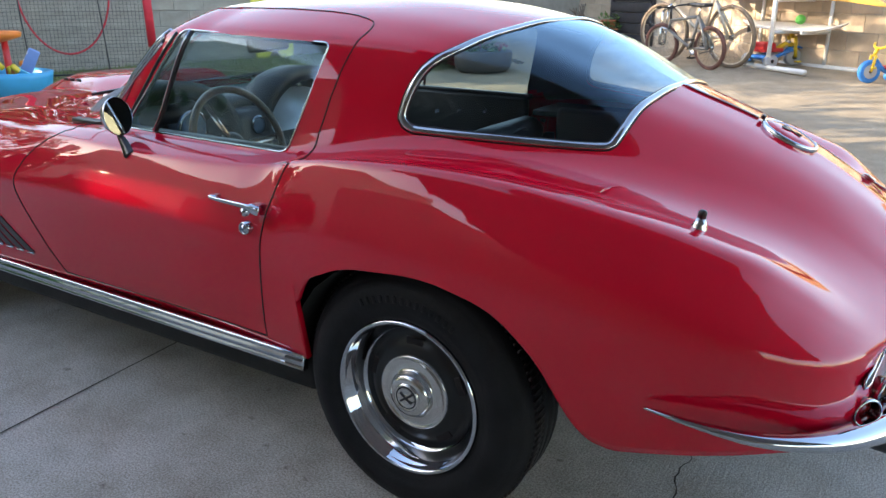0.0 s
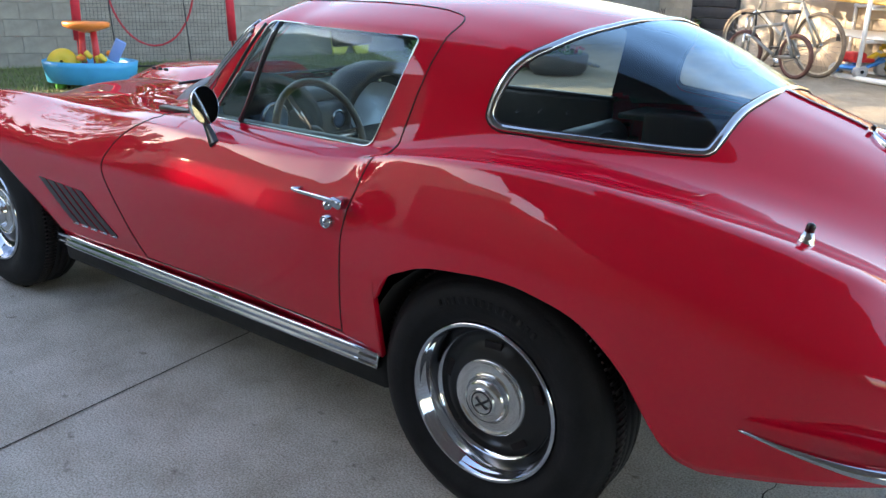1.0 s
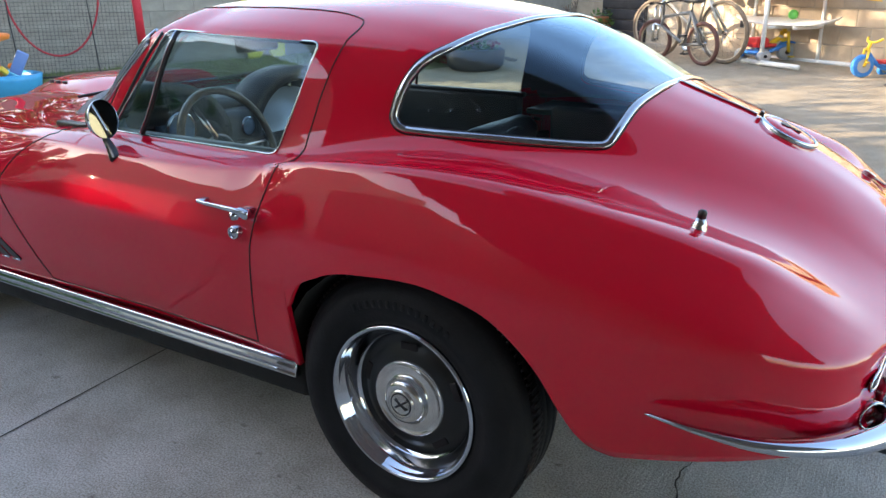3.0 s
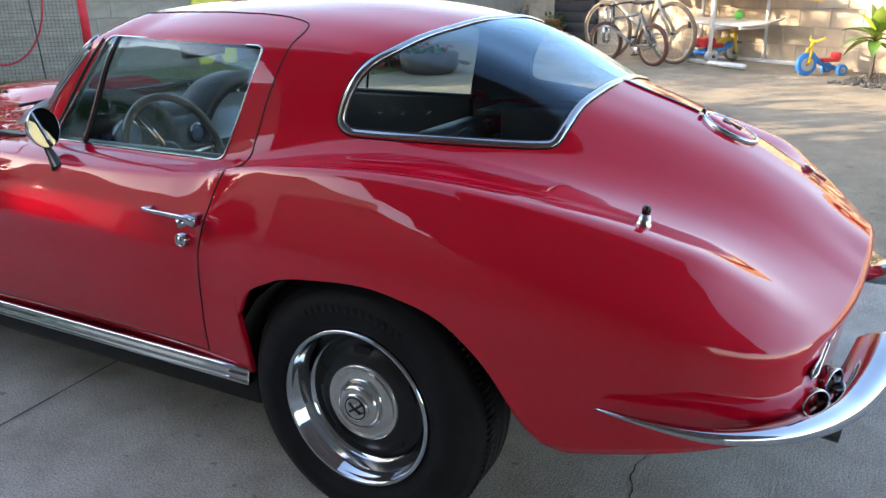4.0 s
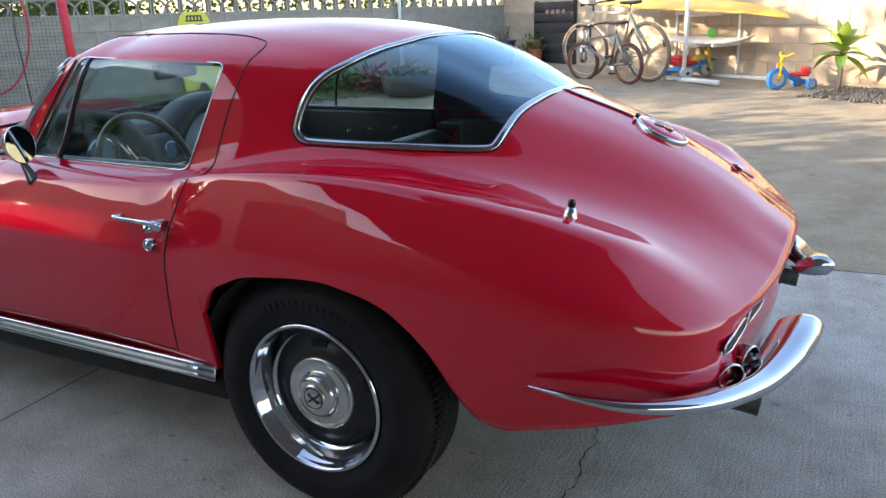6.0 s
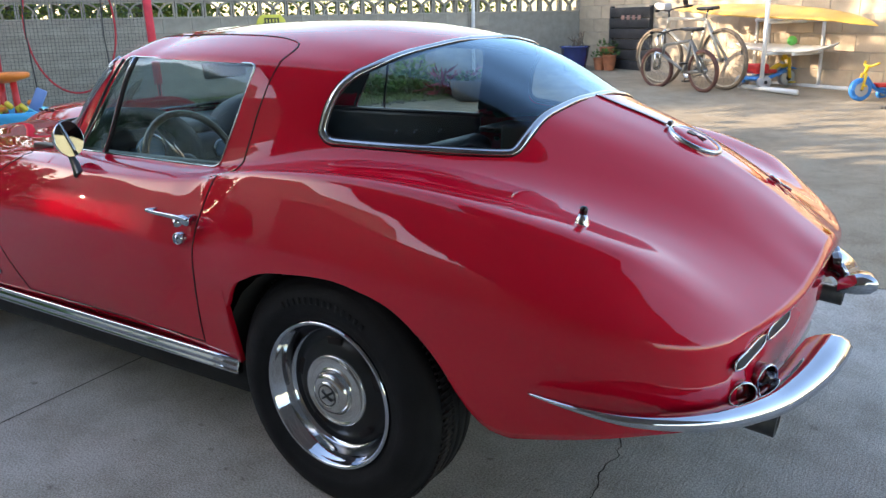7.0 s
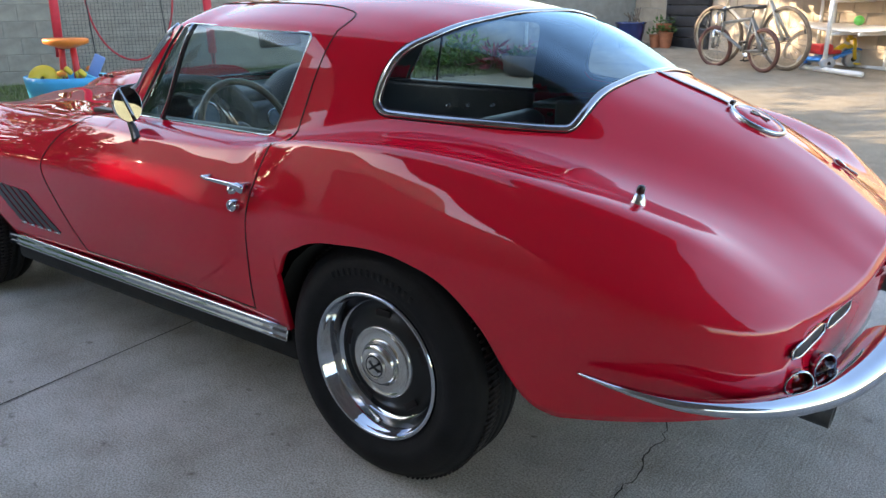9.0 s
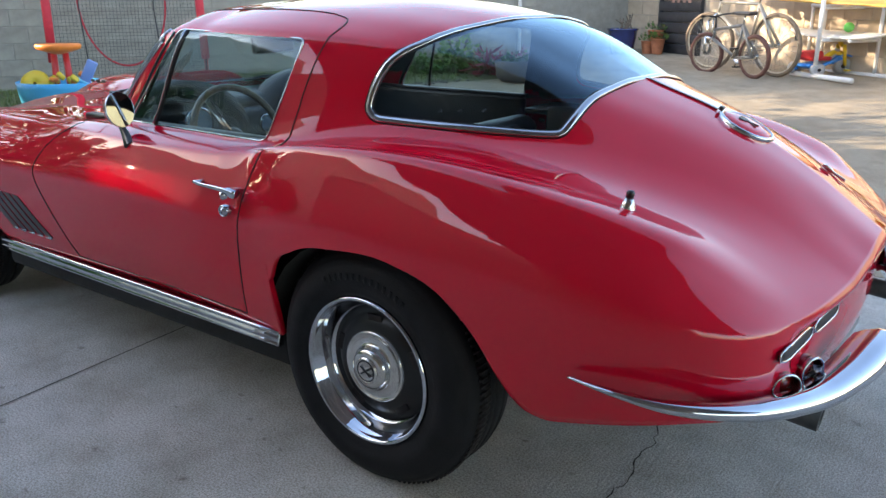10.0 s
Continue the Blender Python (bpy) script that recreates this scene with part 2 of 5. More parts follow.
z_mid = curve((-3.36, .58), (-3.2, .66), (-2.9, .745), (-2.49, .835), (-2.1, .885), (-1.8, .905), (-1.66, .912), (-1.6, .930), (-1.35, 1.068), (-1.12, 1.208), (-1.0, 1.248), (-.8, 1.264), (-.53, 1.268), (-.22, 1.248), (.05, 1.192), (.37, 1.043), (.6, .959), (.74, .892), (.885, .805), (.99, .728), (1.03, .70))
w_c = curve((-3.36, .3), (-2.49, .33), (-1.8, .38), (-1.66, .40), (-1.5, .42), (-1.35, .50), (-1.22, .545), (-1.1, .55), (-1.0, .54), (-.8, .53), (-.325, .51), (-.1, .475), (.1, .415), (.37, .33), (.6, .26), (.8, .205), (1.03, .17))
z_c = curve((-3.36, .575), (-2.49, .82), (-1.8, .885), (-1.66, .888), (-1.5, .915), (-1.35, .945), (-1.22, 1.0), (-1.1, 1.105), (-1.0, 1.188), (-.8, 1.212), (-.325, 1.20), (-.1, 1.165), (.1, 1.106), (.37, .992), (.6, .921), (.8, .831), (1.03, .670))
w_d = curve((-3.36, .42), (-2.49, .46), (-1.8, .55), (-1.5, .62), (-1.3, .69), (-1.1, .715), (-.8, .725), (-.474, .715), (-.325, .68), (-.16, .615), (.1, .535), (.34, .45), (.6, .385), (.8, .325), (1.03, .29))
z_d = curve((-3.36, .57), (-2.49, .79), (-1.8, .865), (-1.5, .872), (-1.2, .875), (-.8, .872), (-.474, .874), (-.325, .90), (-.16, .93), (.1, .918), (.34, .905), (.6, .858), (.8, .783), (1.03, .645))
w_e = curve((-3.36, .50), (-2.49, .56), (-1.8, .64), (-1.3, .755), (-.8, .765), (-.474, .755), (-.325, .735), (-.16, .685), (.1, .62), (.34, .555), (.6, .49), (.8, .44), (1.03, .42))
z_e = curve((-3.36, .565), (-2.49, .80), (-1.8, .845), (-1.3, .862), (-.8, .862), (-.474, .862), (-.325, .874), (-.16, .889), (.1, .889), (.34, .869), (.6, .825), (.8, .756), (1.03, .636))
w_f = curve((-3.36, .6), (-3.2, .66), (-2.9, .69), (-2.49, .70), (-1.8, .72), (-1.3, .80), (-.8, .815), (-.55, .797), (-.43, .782), (-.35, .794), (-.24, .807), (-.012, .808), (.10, .80), (.216, .788), (.33, .776), (.444, .765), (.558, .752), (.665, .726), (.776, .69), (.87, .645), (.97, .60), (1.01, .565), (1.03, .52))
z_f = curve((-3.36, .56), (-3.2, .66), (-2.9, .765), (-2.6, .825), (-2.36, .834), (-2.06, .822), (-1.8, .826), (-1.3, .845), (-.8, .842), (-.5, .849), (-.43, .858), (-.35, .882), (-.25, .899), (-.13, .909), (-.012, .913), (.10, .911), (.216, .902), (.33, .887), (.444, .869), (.558, .847), (.665, .820), (.776, .786), (.87, .733), (.95, .682), (1.03, .628))
w_h = curve((-3.36, .66), (-3.2, .74), (-2.9, .82), (-2.49, .865), (-2.0, .87), (-1.3, .882), (-.8, .886), (-.58, .876), (-.44, .862), (-.37, .867), (-.27, .880), (0, .886), (.35, .876), (.6, .86), (.8, .828), (.88, .80), (.94, .770), (.975, .742), (1.0, .710), (1.015, .680), (1.025, .645), (1.03, .60))
z_h = curve((-3.36, .55), (-3.2, .60), (-2.9, .66), (-2.49, .69), (-2.0, .695), (-1.3, .695), (-.8, .693), (-.45, .672), (-.3, .68), (0, .69), (.35, .684), (.6, .674), (.8, .665), (.9, .65), (1.03, .622))
w_j = curve((-3.36, .55), (-3.1, .70), (-2.9, .78), (-2.0, .80), (-.4, .805), (0, .84), (.45, .80), (.6, .79), (.8, .765), (.88, .738), (.94, .708), (.975, .680), (1.0, .648), (1.015, .62), (1.025, .585), (1.03, .54))
z_j = curve((-3.36, .40), (-2.9, .33), (-2.0, .345), (-.4, .345), (.45, .335), (.6, .364), (.8, .405), (.9, .42), (1.03, .43))
bow_rear, bow_front = curve((.5, 0), (.52, 0), (.55, .001), (.8, .03), (1.03, .085)), curve((-3.4, -.35), (-3.0, -.1), (-2.75, -.004), (-2.7, 0), (-2.65, 0))


def bow(s):
    """How far the ends of the body are rounded in plan."""
    return bow_rear(s) if s > .5 else bow_front(s) if s < -2.65 else 0.0


arch_r = curve((-.320, .52), (-.29, .572), (-.2, .634), (-.04, .668), (.143, .664), (.295, .602), (.368, .524), (.420, .432), (.442, .396), (.468, .368), (.505, .353), (.56, .350))
arch_f = curve((-2.86, .36), (-2.84, .48), (-2.76, .585), (-2.62, .645), (-2.45, .652), (-2.3, .61), (-2.174, .53), (-2.05, .44), (-1.95, .346))
SEGS = (8, 8, 6, 20, 7, 7, 8, 8)
LOW = 16
JD, JE, JF, JH = 42, 49, 56, 72


def low_edge(s):
    if -.325 < s < .555:
        return max(arch_r(s), z_j(s))
    if -2.859 < s < -1.95:
        return max(arch_f(s), z_j(s))
    return z_j(s)


def profile(s, full=False):
    """Half a cross-section of the body at station s: (half width, height) from the middle of the roof down to the lower edge."""
    zm, wc, zc = z_mid(s), w_c(s), z_c(s)
    deck = min(max((s - .2) / .35, 0), 1)
    hood = min(max((-1.6 - s) / .2, 0), 1)
    rb = .24 * (1 - deck) + .32 * deck
    rb = rb * (1 - hood) + .3 * hood
    wf, zf, wh, zh = w_f(s), z_f(s), w_h(s), z_h(s)
    wd, zd = w_d(s), z_d(s)
    gw = .54
    side = min(max((.25 - s) / .4, 0), 1) * min(max((s + 1.45) / .3, 0), 1)
    fw, fz = .54 * side + .40 * (1 - side), .13 * side + .36 * (1 - side)
    keys = [(0, zm), (.55 * wc, zm - (zm - zc) * rb), (wc, zc), (wc + (wd - wc) * fw, zc - (zc - zd) * fz), (wd, zd), (w_e(s), z_e(s)), (wf, zf), (wf + (wh - wf) * gw, zf - (zf - zh) * .42), (wh, zh)]
    k = np.array(keys)
    d = np.diff(k, axis=0)
    ch = np.maximum(np.hypot(d[:, 0], d[:, 1]), 1e-4)
    m = np.zeros_like(k)
    sl = d / ch[:, None]
    m[1:-1] = (sl[:-1] * ch[1:, None] + sl[1:] * ch[:-1, None]) / (ch[1:] + ch[:-1])[:, None]
    m[0] = (1, -.10 * deck)
    m[0] /= np.linalg.norm(m[0])
    m[-1] = sl[-1]
    go, come = m.copy(), m.copy()
    go[6], come[6] = .2 * m[6] + .8 * sl[6], .2 * m[6] + .8 * sl[5]
    go[3], come[4] = .4 * m[3] + .6 * sl[3], .15 * m[4] + .85 * sl[3]
    out = []
    for i, n in enumerate(SEGS):
        for q in range(n):
            t = q / n
            out.append((2 * t ** 3 - 3 * t * t + 1) * k[i] + (t ** 3 - 2 * t * t + t) * ch[i] * go[i] + (-2 * t ** 3 + 3 * t * t) * k[i + 1] + (t ** 3 - t * t) * ch[i] * come[i + 1])
    wj, zj = w_j(s), z_j(s)
    for q in range(LOW + 1):
        z = zh + (zj - zh) * q / LOW
        f = q / LOW
        out.append(np.array((wh - (wh - wj) * f ** 1.7 - .010 * math.sin(math.pi * f) * (1 - f), z)))
    out = np.array(out)
    for _ in range(1):
        out[JF - 4:JF + 4] = .25 * out[JF - 5:JF + 3] + .5 * out[JF - 4:JF + 4] + .25 * out[JF - 3:JF + 5]
    ease = out.copy()
    for _ in range(10):
        ease[JD - 6:JE + 3] = .25 * ease[JD - 7:JE + 2] + .5 * ease[JD - 6:JE + 3] + .25 * ease[JD - 5:JE + 4]
    b = min(max((s + .45) / .2, 0), 1)
    out = out * (1 - b) + ease * b
    # the crease is crisp on the door and soft over the rear wheel
    firm, soft = out.copy(), out.copy()
    for n in range(40):
        soft[JH - 10:JH + 10] = .25 * soft[JH - 11:JH + 9] + .5 * soft[JH - 10:JH + 10] + .25 * soft[JH - 9:JH + 11]
        if n == 2:
            firm = soft.copy()
    a = min(max((s + .55) / .3, 0), 1) * min(max((.95 - s) / .3, .6), 1)
    a = a * a * (3 - 2 * a)
    out = firm * (1 - a) + soft * a
    zb = zj if full else low_edge(s)
    if zb > zj + .001:
        low = out[JH:]
        zs = np.linspace(low[0, 1], min(zb, low[0, 1] - .004), LOW + 1)
        out = np.concatenate([out[:JH], np.stack([np.interp(-zs, -low[:, 1], low[:, 0]), zs], 1)])
    return out


def skin(s, w, z):
    """The place on the left skin: station, half width, height."""
    return Vector((s - bow(s) * (w / .7) ** 2, -w, z))


def on_house(x, z):
    """The left side of roof and windows at x and height z."""
    p = profile(x)[:JE + 1]
    return Vector((x, -float(np.interp(-z, -p[:, 1], p[:, 0])), z))


def on_side(x, z):
    """The left flank, from the fender's crest down, at x and height z."""
    p = profile(x, True)[JF:]
    return Vector((x, -float(np.interp(-z, -p[:, 1], p[:, 0])), z))


def facing(f, x, z):
    a, b = f(x + .01, z) - f(x - .01, z), f(x, z + .006) - f(x, z - .006)
    n = a.cross(b).normalized()
    return n if n.y < 0 else -n


def inside(poly, x, y):
    hit = False
    for (x0, y0), (x1, y1) in zip(poly, poly[1:] + poly[:1]):
        if (y0 > y) != (y1 > y) and x < (x1 - x0) * (y - y0) / (y1 - y0) + x0:
            hit = not hit
    return hit


def nearest(poly, x, y):
    best = (9, x, y)
    for (x0, y0), (x1, y1) in zip(poly, poly[1:] + poly[:1]):
        dx, dy = x1 - x0, y1 - y0
        t = min(max(((x - x0) * dx + (y - y0) * dy) / max(dx * dx + dy * dy, 1e-9), 0), 1)
        px, py = x0 + dx * t, y0 + dy * t
        best = min(best, (math.hypot(px - x, py - y), px, py))
    return best


def rounded(points, per=6, k=.25):
    """A closed outline with rounded corners."""
    out = []
    n = len(points)
    for i in range(n):
        a, b, c = (Vector(points[(i + d) % n]) for d in (-1, 0, 1))
        ra, rc = min(k, (a - b).length * .45), min(k, (c - b).length * .45)
        p, q = b + (a - b).normalized() * ra, b + (c - b).normalized() * rc
        for s in range(per + 1):
            t = s / per
            out.append(tuple((1 - t) ** 2 * p + 2 * t * (1 - t) * b + t * t * q))
    return out


# outlines in side view: x and height
WINDOW_FRONT = [(-.158, .990), (-.144, 1.048), (-.112, 1.105), (-.06, 1.150), (-.02, 1.185), (.0, 1.2055)]
WINDOW_REAR = [(.366, 1.040), (.357, 1.012), (.348, .975), (.339, .944), (.331, .933), (.314, .930), (.25, .931), (.1, .939), (-.09, .950), (-.132, .955), (-.152, .969)]
DOOR_GLASS = rounded([(-1.128, .878), (-.908, 1.172), (-.370, 1.156), (-.458, .874)], k=.024)
REAR_GLASS = [tuple(p)[:2] for p in smooth_path([(x, z, 0) for x, z in WINDOW_FRONT], 6)]
REAR_GLASS += [(.02, 1.30), (.345, 1.30), (.368, 1.044)]
REAR_GLASS += [tuple(p)[:2] for p in smooth_path([(x, z, 0) for x, z in WINDOW_REAR], 5)]
DOOR = [(-.376, .872), (-.37, .927), (-.35, 1.014), (-.325, 1.095), (-.305, 1.150), (-.301, 1.164), (-.300, 1.176), (-.303, 1.187), (-.311, 1.197), (-.324, 1.205), (-.345, 1.211), (-.39, 1.219), (-.43, 1.2235), (-.49, 1.228), (-.62, 1.232), (-.80, 1.231), (-.97, 1.226), (-1.0, 1.2), (-1.19, .90), (-1.25, .873), (-1.30, .862), (-1.35, .846), (-1.40, .824), (-1.44, .798), (-1.475, .762), (-1.497, .725), (-1.507, .69), (-1.506, .655), (-1.492, .61), (-1.395, .376), (-.475, .376), (-.432, .66), (-.42, .74), (-.385, .855)]
pillar_z = curve((-1.30, .925), (-1.28, .941), (-1.18, 1.0), (-1.12, 1.054), (-1.05, 1.112), (-1.01, 1.146), (-.97, 1.186))


def region(x, w, z, j):
    if -1.68 < x < -.98 and j <= JD + 2:
        # the glass leans from the cowl to the roof's front edge
        if -1.655 + .9 * w * w < x < -1.055 + .12 * w * w and (w < .515 or (x > -1.29 and z > pillar_z(x) + .004)):
            return "windshield"
    if j <= JE and inside(DOOR_GLASS, x, z):
        return "door_glass"
    if j <= JE and x > -.2 and inside(REAR_GLASS, x, z) and w < .7:
        return "rear_window"
    if x < -.32 and w > .40 and inside(DOOR, x, z):
        return "door"
    if -3.2 < x < -1.70 and w < .50 - .1 * max(0, (-2.4 - x)):
        return "hood"
    return "body"


def build_shell():
    ss = list(np.arange(-3.36, -1.75, .02)) + list(np.arange(-1.75, .5, .0095)) + list(np.arange(.5, .96, .012)) + list(np.arange(.96, 1.015, .006)) + [1.015, 1.0185, 1.022, 1.0245, 1.0265, 1.0282, 1.0293, 1.03]
    ss = sorted([s for s in ss if min(abs(s + .3255), abs(s + 2.8595)) > .003] + [-.3265, -.3245, -2.8605, -2.8585])
    grid = np.array([profile(s) for s in ss])
    n, m = grid.shape[:2]
    xs = np.array([[s - bow(s) * (grid[i, j, 0] / .7) ** 2 for j in range(m)] for i, s in enumerate(ss)])
    kind = [[region(.5 * (xs[i, j] + xs[i + 1, j + 1]), .25 * grid[i:i + 2, j:j + 2, 0].sum(), .25 * grid[i:i + 2, j:j + 2, 1].sum(), j) for j in range(m - 1)] for i in range(n - 1)]
    W, Z, X = grid[:, :, 0].copy(), grid[:, :, 1].copy(), xs.copy()
    # set the window outlines cleanly on their curves
    for i in range(1, n - 1):
        if not -1.3 < ss[i] < .5:
            continue
        for j in range(1, JE + 1):
            around = {kind[i - 1][j - 1], kind[i][j - 1], kind[i - 1][j], kind[i][j]}
            if len(around) < 2:
                continue
            for label, poly in (("door_glass", DOOR_GLASS), ("rear_window", REAR_GLASS)):
                if label in around:
                    d, px, pz = nearest(poly, X[i, j], Z[i, j])
                    if d < .016:
                        p = profile(px)[:JE + 1]
                        X[i, j], Z[i, j], W[i, j] = px, pz, float(np.interp(-pz, -p[:, 1], p[:, 0]))
    verts = [(X[i, j], -W[i, j], Z[i, j]) for i in range(n) for j in range(m)]
    back = len(verts)
    verts += [(x, -y, z) for x, y, z in verts]
    faces = {}
    for i in range(n - 1):
        for j in range(m - 1):
            a, b, c, d = i * m + j, (i + 1) * m + j, (i + 1) * m + j + 1, i * m + j + 1
            k = kind[i][j]
            pair = (k, k) if k in ("body", "hood", "windshield", "rear_window") else (k, k + "_right")
            faces.setdefault(pair[0], []).append((a, d, c, b))
            faces.setdefault(pair[1], []).append((back + a, back + b, back + c, back + d))
    # a lip turned in along the lower edge, and the rounded tail under the deck's edge
    lip = len(verts)
    for side in (1, -1):
        for i in range(n):
            verts.append((X[i, m - 1], side * -(W[i, m - 1] - .016), Z[i, m - 1] + .004))
    for i in range(n - 1):
        a, b = i * m + m - 1, (i + 1) * m + m - 1
        faces["body"].append((a, lip + i, lip + i + 1, b))
        faces["body"].append((back + a, back + b, lip + n + i + 1, lip + n + i))
    tail = [(X[n - 1, j], -W[n - 1, j], Z[n - 1, j]) for j in range(JH + 1)]
    low = JH + 1
    rows = [tail]
    side_low = grid[n - 1, JH:]
    for dx, dz in ((.012, -.008), (.012, -.018), (-.002, -.027), (-.022, -.034), (-.026, -.05), (-.024, -.09), (-.022, -.14), (-.03, -.19), (-.06, -.21)):
        row = []
        for j, (x, y, z) in enumerate(tail):
            f = min(1, abs(y / tail[-1][1]))
            flat = .62 + (z - .62) * max(0, 1 + dz / .06)
            deep = dx * (1 - f ** 4) if dz > -.18 else dx
            yy = y * float(np.interp(-(.622 + dz), -side_low[:, 1], side_low[:, 0])) / side_low[0, 0]
            row.append((1.03 - .085 * (yy / .7) ** 2 + deep, yy, flat + dz))
        rows.append(row)
    t0 = len(verts)
    for row in rows:
        verts += row
    t1 = len(verts)
    for row in rows:
        verts += [(x, -y, z) for x, y, z in row]
    for r in range(len(rows) - 1):
        for j in range(low - 1):
            a, b = t0 + r * low + j, t0 + (r + 1) * low + j
            faces["body"].append((a, a + 1, b + 1, b))
            a, b = t1 + r * low + j, t1 + (r + 1) * low + j
            faces["body"].append((a, b, b + 1, a + 1))
    # the corner of the tail below the crease
    for side, base in ((0, 0), (1, back)):
        for q in range(LOW):
            a, b = base + (n - 1) * m + JH + q, base + (n - 1) * m + JH + q + 1
            t = t0 if side == 0 else t1
            c, d = t + min(int(q * 9 / LOW), 8) * low + low - 1, t + min(int((q + 1) * 9 / LOW), 9) * low + low - 1
            f = (a, b, d, c) if c != d else (a, b, c)
            faces["body"].append(f if side == 0 else f[::-1])
    names = {"door_glass": "door_window", "door_glass_right": "door_window", "door_right": "door"}
    made = {}
    for k, fs in faces.items():
        used = sorted({i for f in fs for i in f})
        idx = {v: q for q, v in enumerate(used)}
        mat = CAR_GLASS if "glass" in k or k in ("windshield", "rear_window") else RED
        made[k] = mesh_ob(names.get(k, k), [verts[i] for i in used], [[idx[i] for i in f] for f in fs], mat, car)
    bm = bmesh.new()
    for k in ("body", "door", "door_right", "hood"):
        bm.from_mesh(made[k].data)
        bmesh.ops.remove_doubles(bm, verts=bm.verts[:], dist=.0004)
        bm.to_mesh(made[k].data)
        bm.clear()
    bm.free()
    # dark lining inside the roof, its rear quarters and the door frames
    inner, idx, lined = [], {}, []
    for k in ("body", "door", "door_right"):
        for f in faces[k]:
            if all(-1.30 < verts[i][0] < .42 and verts[i][2] > (.70 if verts[i][0] > -.38 else .90 if verts[i][0] > -1.0 else .945) and abs(verts[i][1]) < .78 for i in f):
                lined.append(f)
    for f in lined:
        for i in f:
            if i not in idx:
                idx[i] = len(inner)
                x, y, z = verts[i]
                inner.append((x, y - math.copysign(min(.012, abs(y)), y), z - .010))
    mesh_ob("interior_trim", inner, [[idx[i] for i in f][::-1] for f in lined], VINYL, car, "black trim lining the cabin")
    for k in ("windshield", "rear_window", "door_glass", "door_glass_right"):
        made[k].visible_shadow = False
    return made


shell = build_shell()


def both(name, piece, mat, parent=None, label=""):
    """A part on the left and its mirror image on the right."""
    a = mesh_ob(name, *piece, mat, parent or car, label)
    b = mesh_ob(name, [(x, -y, z) for x, y, z in piece[0]], [tuple(f)[::-1] for f in piece[1]], mat, parent or car, label)
    return a, b


def strip_on(f, line, w, h, closed=False, lift=0.0):
    pts = [f(x, z) for x, z in line]
    ups = [facing(f, x, z) for x, z in line]
    return sweep(pts, ring_section(w, h, 8, lift), ups, closed=closed)


# gaps round the doors and the fender line
GAPS = DOOR
def gap_points():
    pts, ups = [], []
    for (x0, z0), (x1, z1) in zip(GAPS, GAPS[1:] + GAPS[:1]):
        for q in range(6):
            x, z = x0 + (x1 - x0) * q / 6, z0 + (z1 - z0) * q / 6
            f = on_house if z > .884 or (x > -.41 and z > .87) else on_side
            pts.append(f(x, z))
            ups.append(facing(f, x, z))
    return pts, ups


gp, gu = gap_points()
both("door_gap", sweep(gp, ring_section(.0016, .0020, 6, .0005), gu, closed=True), GAP)
# chrome round the windows
both("door_window_trim", strip_on(on_house, DOOR_GLASS, .0032, .004, True), CHROME, label="thin bright window edge")
post = [(-.970 + .100 * k / 8, .880 + .290 * k / 8) for k in range(9)]
both("vent_window_post", strip_on(on_house, post, .0034, .006), BLACK)
front_edge = [(-1.127 + .205 * k / 10, .884 + .280 * k / 10) for k in range(11)]
both("vent_window_seal", strip_on(on_house, [(x - .010, z) for x, z in front_edge], .0065, .005), BLACK)
both("vent_window_trim", strip_on(on_house, [(x - .007, z) for x, z in post], .0022, .006, lift=.003), CHROME)


def rear_trim(wide, high, lift):
    """Bright moulding all round the wrap-round rear window."""
    pts, ups = [], []
    left = smooth_path([(x, z, 0) for x, z in WINDOW_FRONT[::-1] + WINDOW_REAR[::-1]], 6)
    for p in left:
        pts.append(on_house(p.x, p.y))
        ups.append(facing(on_house, p.x, p.y))
    pts[0].y = min(pts[0].y, -.012)
    pts[-1].y = min(pts[-1].y, -.012)
    ring = pts + [Vector((p.x, -p.y, p.z)) for p in reversed(pts)]
    up2 = ups + [Vector((u.x, -u.y, u.z)) for u in reversed(ups)]
    return sweep(ring, ring_section(wide, high, 8, lift), up2, closed=True)


mesh_ob("rear_window_trim", *rear_trim(.0102, .0050, .002), TRIM_CHROME, car, "broad chrome moulding")
mesh_ob("rear_window_gasket", *rear_trim(.0130, .0025, .0012), GAP, car, "thin dark seal round the moulding")
# bright strips along the windscreen pillar, and the windscreen's surround
def on_top(x, w):
    q = profile(x)[:JD + 6]
    return Vector((x, -w, float(np.interp(w, q[:, 0], q[:, 1]))))


def top_strip(line, rs, ru, lift=.002):
    pts = [on_top(x, w) for x, w in line]
    ups = []
    for x, w in line:
        a, b = on_top(x + .012, w) - on_top(x - .012, w), on_top(x, w + .012) - on_top(x, w - .012)
        n = a.cross(b).normalized()
        ups.append(n if n.z > 0 else -n)
    return sweep(pts, ring_section(rs, ru, 8, lift), ups)


for k in range(5):
    line = [(x, pillar_z(x) - .002 - .0095 * k) for x in np.linspace(-1.285, -.985, 20)]
    both("pillar_trim", strip_on(on_house, line, .0038 if k % 2 == 0 else .006, .006 if k % 2 == 0 else .003, lift=.001), CHROME if k % 2 == 0 else BLACK)
both("windshield_trim", top_strip([(-1.655 + .9 * w * w, w) for w in np.linspace(0, .40, 18)], .004, .003), CHROME)
both("windshield_header", top_strip([(-1.055 + .12 * w * w, w) for w in np.linspace(0, .53, 14)], .010, .006), CHROME)

